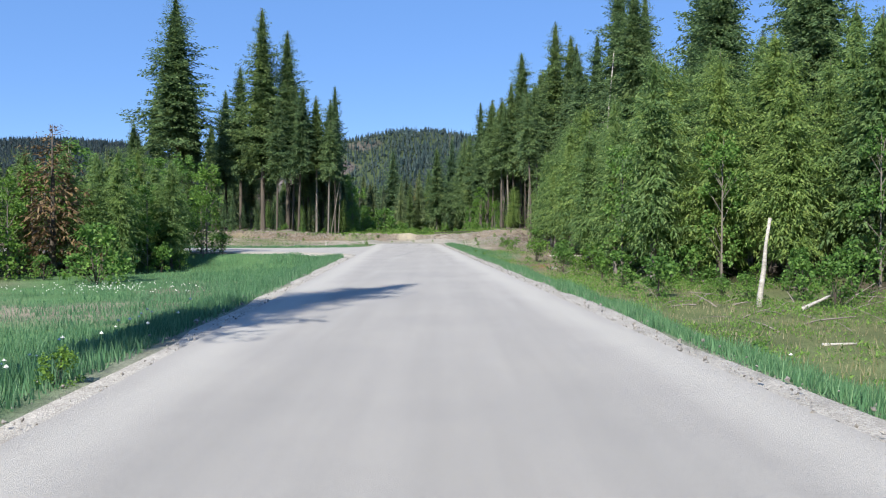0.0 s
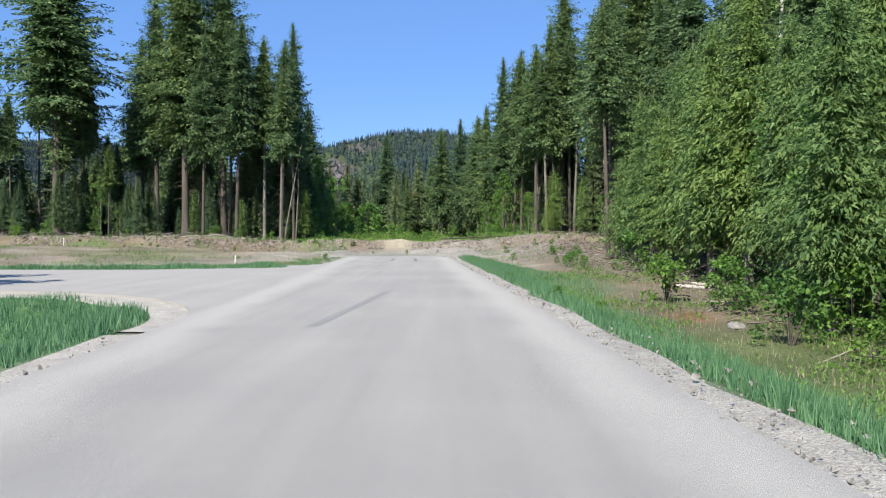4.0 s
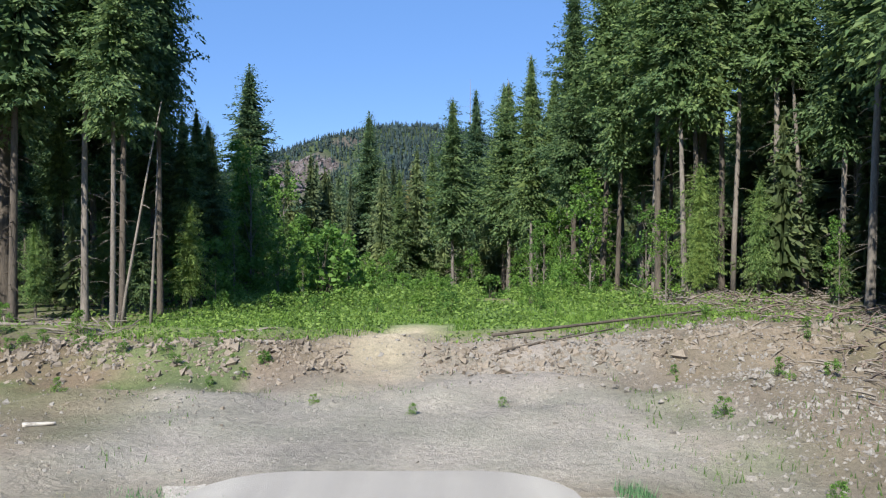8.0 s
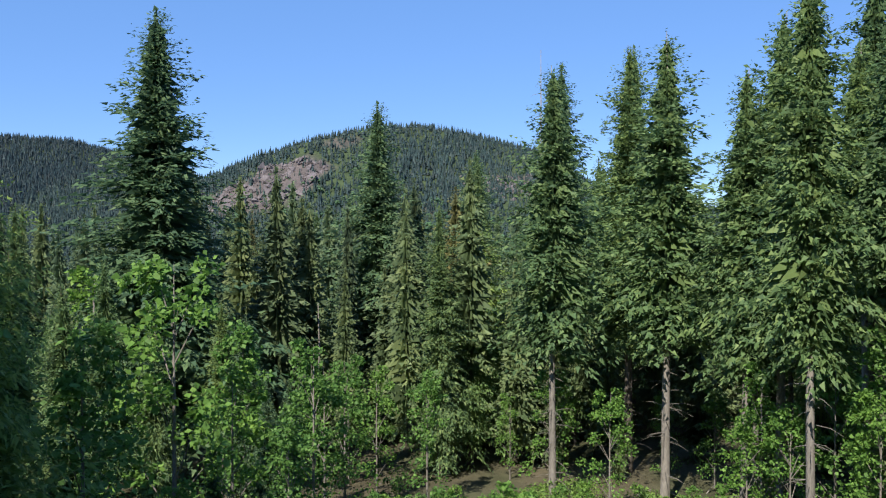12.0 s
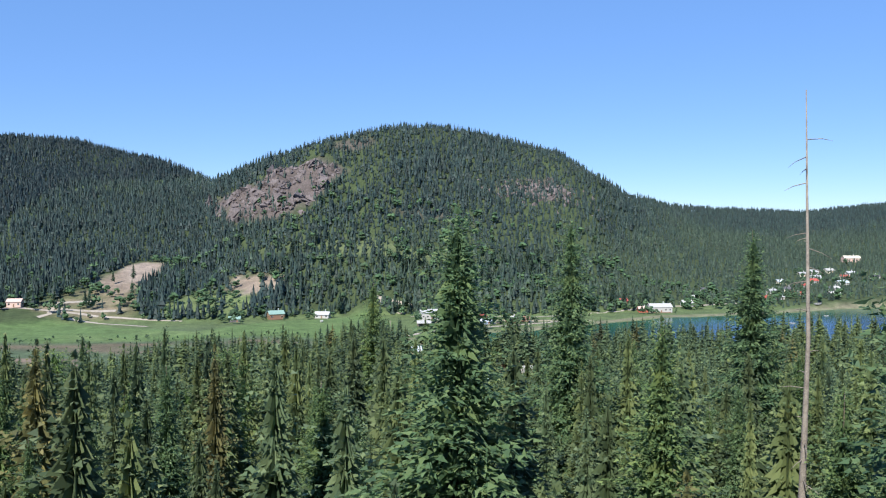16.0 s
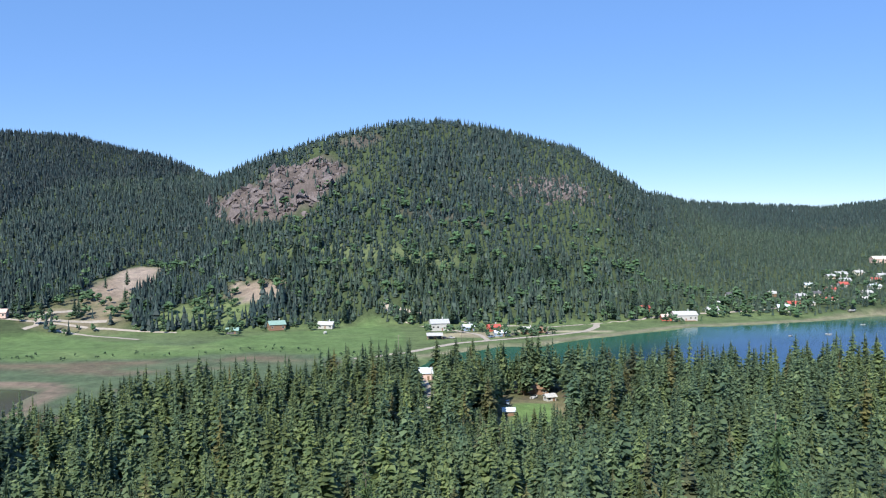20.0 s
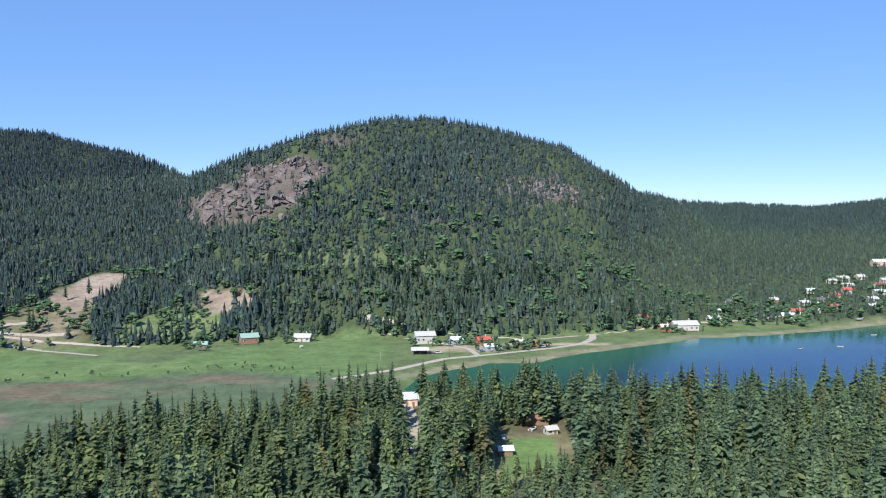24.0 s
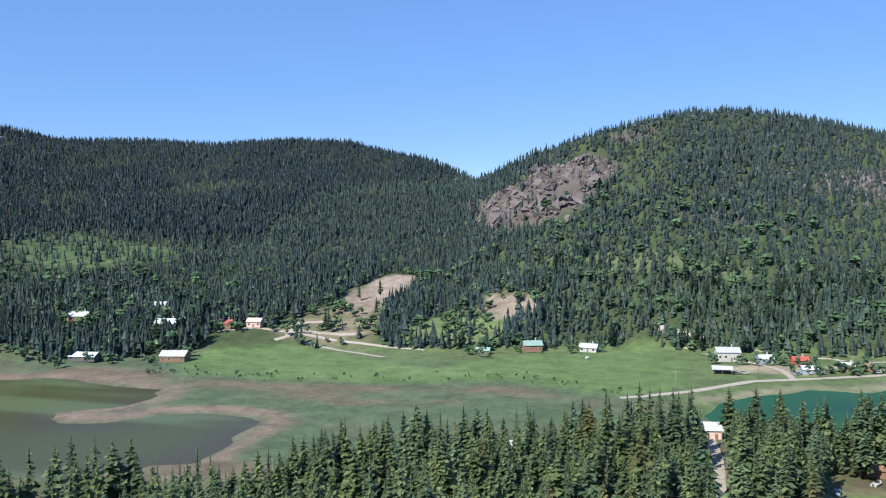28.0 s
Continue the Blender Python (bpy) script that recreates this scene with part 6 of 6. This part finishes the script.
M["lanedust"] = plain("pale_dusty_gravel", (0.26, 0.23, 0.20), (0.37, 0.33, 0.29), 0.4, 0.95, 0.01, fine=3.0)
lane("lane_forest", [(-19.8, 474), (-20.5, 500), (-22, 560), (-24.5, 585)], 5.0, "pale gravel lane through the trees")
lane("lane_shore", [(-62, 645), (-54, 650), (-33, 668), (-7, 700), (18, 713), (59, 737), (78, 752), (89, 774), (92, 790)], 4.5, "pale gravel road along the lake shore")
lane("lane_village", [(12, 712), (8, 735), (-4, 752), (-20, 770), (-60, 800)], 3.5, "gravel drive between the houses")
lane("lane_upper", [(-60, 800), (0, 785), (50, 770), (110, 800), (160, 830), (230, 850), (320, 900)], 3.0, "gravel road above the houses")
lane("lane_pit", [(-261, 774), (-270, 768), (-278, 763), (-280, 754), (-273, 749), (-260, 750), (-247, 753), (-236, 756)], 4.5, "switchback of a pale dirt track at the gravel pit")
lane("lane_pit", [(-278, 728), (-274, 736), (-279, 751)], 3.5, "pale dirt track climbing into the gravel pit")
lane("lane_pit", [(-260, 734), (-242, 732), (-219, 723), (-200, 714)], 3.0, "pale dirt track below the gravel pit")
lane("lane_left", [(-330, 712), (-300, 742), (-230, 745), (-185, 742)], 3.0, "farm track along the field")


def gable(w, d, h, rise, over=0.5, t=0.18):
    """Walls with gable ends, and two roof slabs."""
    x, y = w / 2, d / 2
    V = np.array([(-x, -y, 0), (x, -y, 0), (x, y, 0), (-x, y, 0), (-x, -y, h), (x, -y, h), (x, y, h), (-x, y, h), (-x, 0, h + rise), (x, 0, h + rise)])
    F = [(0, 1, 5), (0, 5, 4), (2, 3, 7), (2, 7, 6), (1, 2, 6), (1, 6, 5), (5, 6, 9), (3, 0, 4), (3, 4, 7), (4, 8, 7), (4, 5, 9), (4, 9, 8), (6, 7, 8), (6, 8, 9)]
    k = rise / y
    slabs = []
    for s in (-1, 1):
        e = y + over
        q = [(-x - over, 0, h + rise), (x + over, 0, h + rise), (x + over, s * e, h + rise - k * e), (-x - over, s * e, h + rise - k * e)]
        P = np.array([(a, b, c + 0.03) for a, b, c in q] + [(a, b, c + 0.03 + t) for a, b, c in q])
        slabs.append((P, np.array([(0, 2, 1), (0, 3, 2), (4, 5, 6), (4, 6, 7), (0, 1, 5), (0, 5, 4), (1, 2, 6), (1, 6, 5), (2, 3, 7), (2, 7, 6), (3, 0, 4), (3, 4, 7)])))
    return (V, np.array(F)), slabs


HOMES = []


def house(x, y, turn, w, d, h, wall, roof, label, chimney=True, porch=False):
    if y > 840:
        w, d, h = w * 0.85, d * 0.85, h * 0.85
    HOMES.append((x, y, w))
    root = tagged(new("house"), label, "house", "houses of the village")
    root.matrix_basis = pose(x, y, ground_at(x, y) - 0.3, 0, 0, turn)
    rise = d * 0.26
    walls, slabs = gable(w, d, h, rise)
    part("wall", walls, wall, root)
    for s in slabs:
        part("roof", s, roof, root)
    n = max(2, int(w / 3))
    for s in (-1, 1):
        for i in range(n):
            cx = -w / 2 + (i + 0.5) * w / n
            if s < 0 and i == n // 2:
                part("door", box(0.95, 0.08, 2.05, (cx, s * (d / 2 + 0.02), 0.3)), "brown", root)
                continue
            fr = part("window", box(1.35, 0.10, 1.25, (cx, s * (d / 2 + 0.02), h * 0.42)), "white", root)
            part("pane", box(1.1, 0.06, 1.0, (cx, s * (d / 2 + 0.06), h * 0.42 + 0.12)), "glass", fr)
    for s in (-1, 1):
        fr = part("window", box(0.10, 1.2, 1.2, (s * (w / 2 + 0.02), 0, h * 0.42)), "white", root)
        part("pane", box(0.06, 0.95, 0.95, (s * (w / 2 + 0.06), 0, h * 0.42 + 0.12)), "glass", fr)
    if chimney:
        part("chimney", box(0.6, 0.6, rise + 0.9, (w * 0.2, d * 0.12, h + rise * 0.3)), "grey", root)
    if porch:
        part("deck", box(w * 0.8, 1.8, 0.25, (0, -d / 2 - 0.9, 0.5)), "brown", root)
        for i in range(4):
            part("post", box(0.12, 0.12, 1.1, (-w * 0.38 + i * w * 0.76 / 3, -d / 2 - 1.7, 0.0)), "brown", root)
    return root


def carport(x, y, turn, w, d, roof, label):
    root = tagged(new("carport"), label, "shed", "open sheds")
    root.matrix_basis = pose(x, y, ground_at(x, y) - 0.1, 0, 0, turn)
    for i in (-1, 0, 1):
        for j in (-1, 1):
            part("post", box(0.18, 0.18, 2.6, (i * (w / 2 - 0.3), j * (d / 2 - 0.3), 0)), "brown", root)
    part("wall", box(w - 0.6, 0.1, 2.4, (0, d / 2 - 0.5, 0)), "dark", root)
    for s in gable(w, d, 2.6, d * 0.2, 0.3)[1]:
        part("roof", s, roof, root)


def car(x, y, turn, colour):
    root = tagged(new("car"), f"parked {colour} car beside a house", "car", "parked cars")
    root.matrix_basis = pose(x, y, ground_at(x, y) + 0.05, 0, 0, turn)
    lower = np.array([(-2.1, -0.85, 0.35), (2.1, -0.85, 0.35), (2.1, 0.85, 0.35), (-2.1, 0.85, 0.35), (-2.15, -0.88, 0.9), (2.1, -0.85, 0.8), (2.1, 0.85, 0.8), (-2.15, 0.88, 0.9)])
    part("body", (lower, box(1, 1, 1)[1]), colour, root)
    upper = np.array([(-1.9, -0.8, 0.9), (0.9, -0.8, 0.85), (0.9, 0.8, 0.85), (-1.9, 0.8, 0.9), (-1.5, -0.65, 1.45), (0.2, -0.65, 1.45), (0.2, 0.65, 1.45), (-1.5, 0.65, 1.45)])
    part("cabin", (upper, box(1, 1, 1)[1]), "glass", root)
    part("roof", box(1.75, 1.3, 0.05, (-0.65, 0, 1.45)), colour, root)
    for i in (-1.35, 1.35):
        for j in (-0.85, 0.85):
            part("wheel", tube([(i, j - 0.1, 0.32), (i, j + 0.1, 0.32)], [0.32, 0.32], 12), "rubber", root)


def boat(x, y, turn, on_water=True, k=1.0):
    root = tagged(new("boat"), "small white boat" + (" moored on the lake" if on_water else " drawn up on the shore"), "boat", "boats")
    z = -46.0 if on_water else ground_at(x, y)
    root.matrix_basis = pose(x, y, z + 0.02, 0, 0, turn) @ Matrix.Diagonal((k, k, k, 1))
    hull = np.array([(-2.4, -0.7, -0.25), (1.2, -0.7, -0.25), (2.6, 0, 0.0), (1.2, 0.7, -0.25), (-2.4, 0.7, -0.25), (-2.5, -0.95, 0.6), (1.2, -0.95, 0.65), (3.0, 0, 0.8), (1.2, 0.95, 0.65), (-2.5, 0.95, 0.6)])
    F = [(a, (a + 1) % 5, (a + 1) % 5 + 5) for a in range(5)] + [(a, (a + 1) % 5 + 5, a + 5) for a in range(5)] + [(0, 2, 1), (0, 3, 2), (0, 4, 3), (5, 6, 7), (5, 7, 8), (5, 8, 9)]
    part("hull", (hull, np.array(F)), "white", root)
    part("windscreen", box(0.7, 1.3, 0.5, (0.2, 0, 0.62)), "glass", root)
    part("outboard_motor", box(0.35, 0.4, 0.7, (-2.65, 0, 0.15)), "dark", root)


house(-150.6, 742, 8, 7.5, 5.5, 2.6, "dark", "green", "small farm building with a pale green metal roof", False)
house(-126, 760, 24, 10.5, 8, 4.2, "brown", "green", "timber chalet with a green metal roof", True, True)
house(-94, 768, -6, 10, 7, 3.0, "white", "white", "white bungalow at the edge of the field")
house(-18, 758, 12, 12, 8, 5.4, "white", "grey", "two-storey white house with a grey roof", True)
carport(-20.5, 717, 5, 9.5, 6.5, "white", "open carport with a white metal roof")
house(1, 757, 20, 7, 6, 2.8, "blue", "tin", "small blue cottage with a metal roof")
house(18, 755, 15, 8, 6, 3.0, "red", "red", "red house with a red roof")
house(20.5, 732, 10, 7, 5, 2.4, "blue", "tin", "low blue trailer home", False)
house(39, 742, -10, 8, 6, 3.0, "brown", "white", "brown house with a pale roof")
house(47, 748, 5, 9, 5, 2.4, "brown", "brown", "low brown house above the shore", False)
house(-24.2, 588.5, 10, 7.2, 7.2, 3.6, "pink", "tin", "salmon boathouse with a blue-grey metal roof at the lane's end", False)
house(134, 826, 10, 6, 6, 3.2, "red", "red", "small red cabin by the shore", False)
house(146, 811, 0, 7, 6, 3.0, "red", "pink", "red cottage by the shore")
house(159, 811, 5, 17, 9, 4.6, "white", "white", "large white lakeside house", True, True)
house(203, 866, 10, 9, 7, 3.0, "cream", "white", "pale house among trees on the hillside")
house(245, 846, -10, 10, 8, 4.2, "white", "tin", "white lakeside house with a metal roof")
house(262, 868, 0, 12, 7, 3.0, "cream", "red", "long house with a red roof")
house(276, 872, 12, 9, 7, 3.0, "white", "grey", "white bungalow with a grey roof")
house(337, 944, 5, 9, 8, 5.0, "white", "red", "tall white house with a bright red roof")
house(366, 1010, 0, 13, 8, 3.4, "white", "grey", "white house high on the far slope")
house(384, 1012, 10, 10, 8, 3.4, "cream", "white", "pale house high on the far slope")
house(352, 972, -8, 11, 8, 3.4, "grey", "grey", "grey house on the far slope")
house(320, 930, 10, 9, 7, 3.2, "white", "red", "white cottage with a red roof on the slope")
house(300, 912, -5, 10, 7, 3.2, "cream", "dark", "cream house with a dark roof on the slope")
house(438, 1076, 0, 20, 11, 5.5, "pink", "cream", "large beige building on the far hill")
house(327, 881, 5, 11, 7, 3.0, "white", "white", "white bungalow near the shore")
house(296, 884, 5, 11, 7, 3.0, "cream", "red", "cream house with a red roof near the shore")
house(225, 905, 5, 9, 7, 3.2, "grey", "dark", "grey house hidden in the trees")
house(8.8, 509.5, 5, 4.2, 3.4, 2.1, "brown", "tin", "small garden shed with a blue-grey roof", False)
house(27.5, 538.5, 20, 4, 3.4, 2.2, "white", "white", "small white garden house by the lawn", False)
house(23.5, 556.5, 3, 10.5, 7, 2.8, "brown", "brown", "brown cabin behind the lawn")
house(-60.5, 540.5, 30, 5, 4, 2.6, "white", "white", "white tarpaulin shelter among the trees", False)
house(-86, 548.5, -15, 3.5, 3, 2.4, "cream", "white", "small pale hut among the trees", False)
house(-398, 700, 12, 13, 9, 3.4, "brown", "white", "brown house with a white metal roof above the marsh", True, True)
house(-346, 717, 8, 14, 9, 3.4, "grey", "tin", "long grey house with a metal roof")
house(-351.5, 651.5, 10, 15, 7, 2.8, "dark", "tin", "low dark house by the marsh", False)
house(-307.5, 671, 14, 14, 9, 3.6, "brown", "white", "brown barn with a white metal roof beside the field", False)
house(-301, 744, 10, 9, 7, 3.8, "pink", "pink", "large salmon building below the hill", False)
house(-316, 734, 10, 9, 7, 3.4, "brown", "red", "brown house with a red roof below the hill")
house(-417, 690, -10, 8, 7, 3.0, "brown", "dark", "dark cottage in the trees")
house(-372, 742, 20, 10, 8, 3.4, "brown", "grey", "brown house in the trees")
for _x, _y, _w, _c, _t in [(282, 902, 9, "white", "grey"), (312, 956, 10, "cream", "tin"), (340, 908, 9, "grey", "white"), (361, 936, 11, "white", "tin"), (378, 968, 9, "cream", "red"), (395, 990, 10, "grey", "grey"), (262, 912, 8, "brown", "white"), (404, 962, 10, "white", "dark"), (188, 838, 8, "grey", "white"), (352, 1000, 9, "cream", "grey")]:
    house(_x, _y, 6, _w, 7, 3.2, _c, _t, f"{_c} house with a {_t} roof in the lakeside village".replace("tin", "metal"))


def house_gardens():
    rng = np.random.default_rng(77)
    far = [(x, y, w) for x, y, w in HOMES if y > 640]
    X, Y = [], []
    for x, y, w in far:
        for a in np.r_[rng.uniform(0, 6.28, 6), rng.uniform(3.6, 5.8, 3)]:
            q = w * 0.6 + rng.uniform(1.5, 7)
            X.append(x + q * math.cos(a))
            Y.append(y + q * math.sin(a) * (1.3 if a > 3.14 else 1))
    X, Y = np.array(X), np.array(Y)
    ok = (inside(X, Y, LAKE) < -5) & (inside(X, Y, FIELD) < 1)
    X, Y = X[ok], Y[ok]
    leafy = [far_broadleaf(np.random.default_rng(640 + i), 1.0, 0.36) for i in range(4)]
    H = rng.uniform(2.0, 6.5, len(X))
    stand("garden_trees", "leafy garden trees and hedges round the houses", leafy, rng.integers(0, 4, len(X)), X, Y, H, np.array([1.25, 1.6, 1.0]) * rng.uniform(0.6, 1.3, (len(X), 1)), "far", rng)


house_gardens()
car(-14, 717, 15, "dark")
car(-10, 719, 5, "white")
car(15, 724, 40, "blue")
car(25, 729, 10, "white")
car(30, 735, -20, "dark")
car(-320, 738, 20, "white")
car(10, 530, 80, "blue")
car(-4, 521, 30, "dark")
car(-71, 543, 30, "white")
car(52, 739, 20, "white")
for _b in [(205, 735, 40), (232, 742, -30), (330, 775, 20), (278, 790, 0)]:
    boat(*_b, k=0.7)
boat(297, 844.5, 20, False, 1.3)
boat(22, 545, 60, False)


def pole(x, y, h):
    root = tagged(new("utility_pole"), "tall wooden utility pole with a crossarm", "pole", "utility poles")
    root.location = (x, y, ground_at(x, y))
    part("post", tube([(0, 0, -0.5), (0, 0, h)], [0.16, 0.11], 9), "deadwood", root, smooth=True)
    part("crossarm", box(2.2, 0.12, 0.14, (0, 0.1, h - 0.7)), "deadwood", root)
    for i in (-0.95, 0.0, 0.95):
        part("insulator", tube([(i, 0.1, h - 0.56), (i, 0.1, h - 0.36)], [0.05, 0.03], 7), "glass", root)


for _x, _y in [(-16.5, 478), (-18.5, 522), (-20, 565), (-40, 668), (-4, 708), (40, 730)]:
    pole(_x, _y, 9.5)


def hay_bale(x, y):
    ob = new("hay_bale", mesh_np("hay_bale", *tube([(-0.75, 0, 0.8), (0.75, 0, 0.8)], [0.82, 0.82], 16, 2, 0.02), "white", smooth=False))
    ob.location = (x, y, ground_at(x, y) - 0.02)
    ob.rotation_euler = (0, 0, 0.7)
    tagged(ob, "white-wrapped round hay bale in the field", "hay bale")


hay_bale(-91, 741)
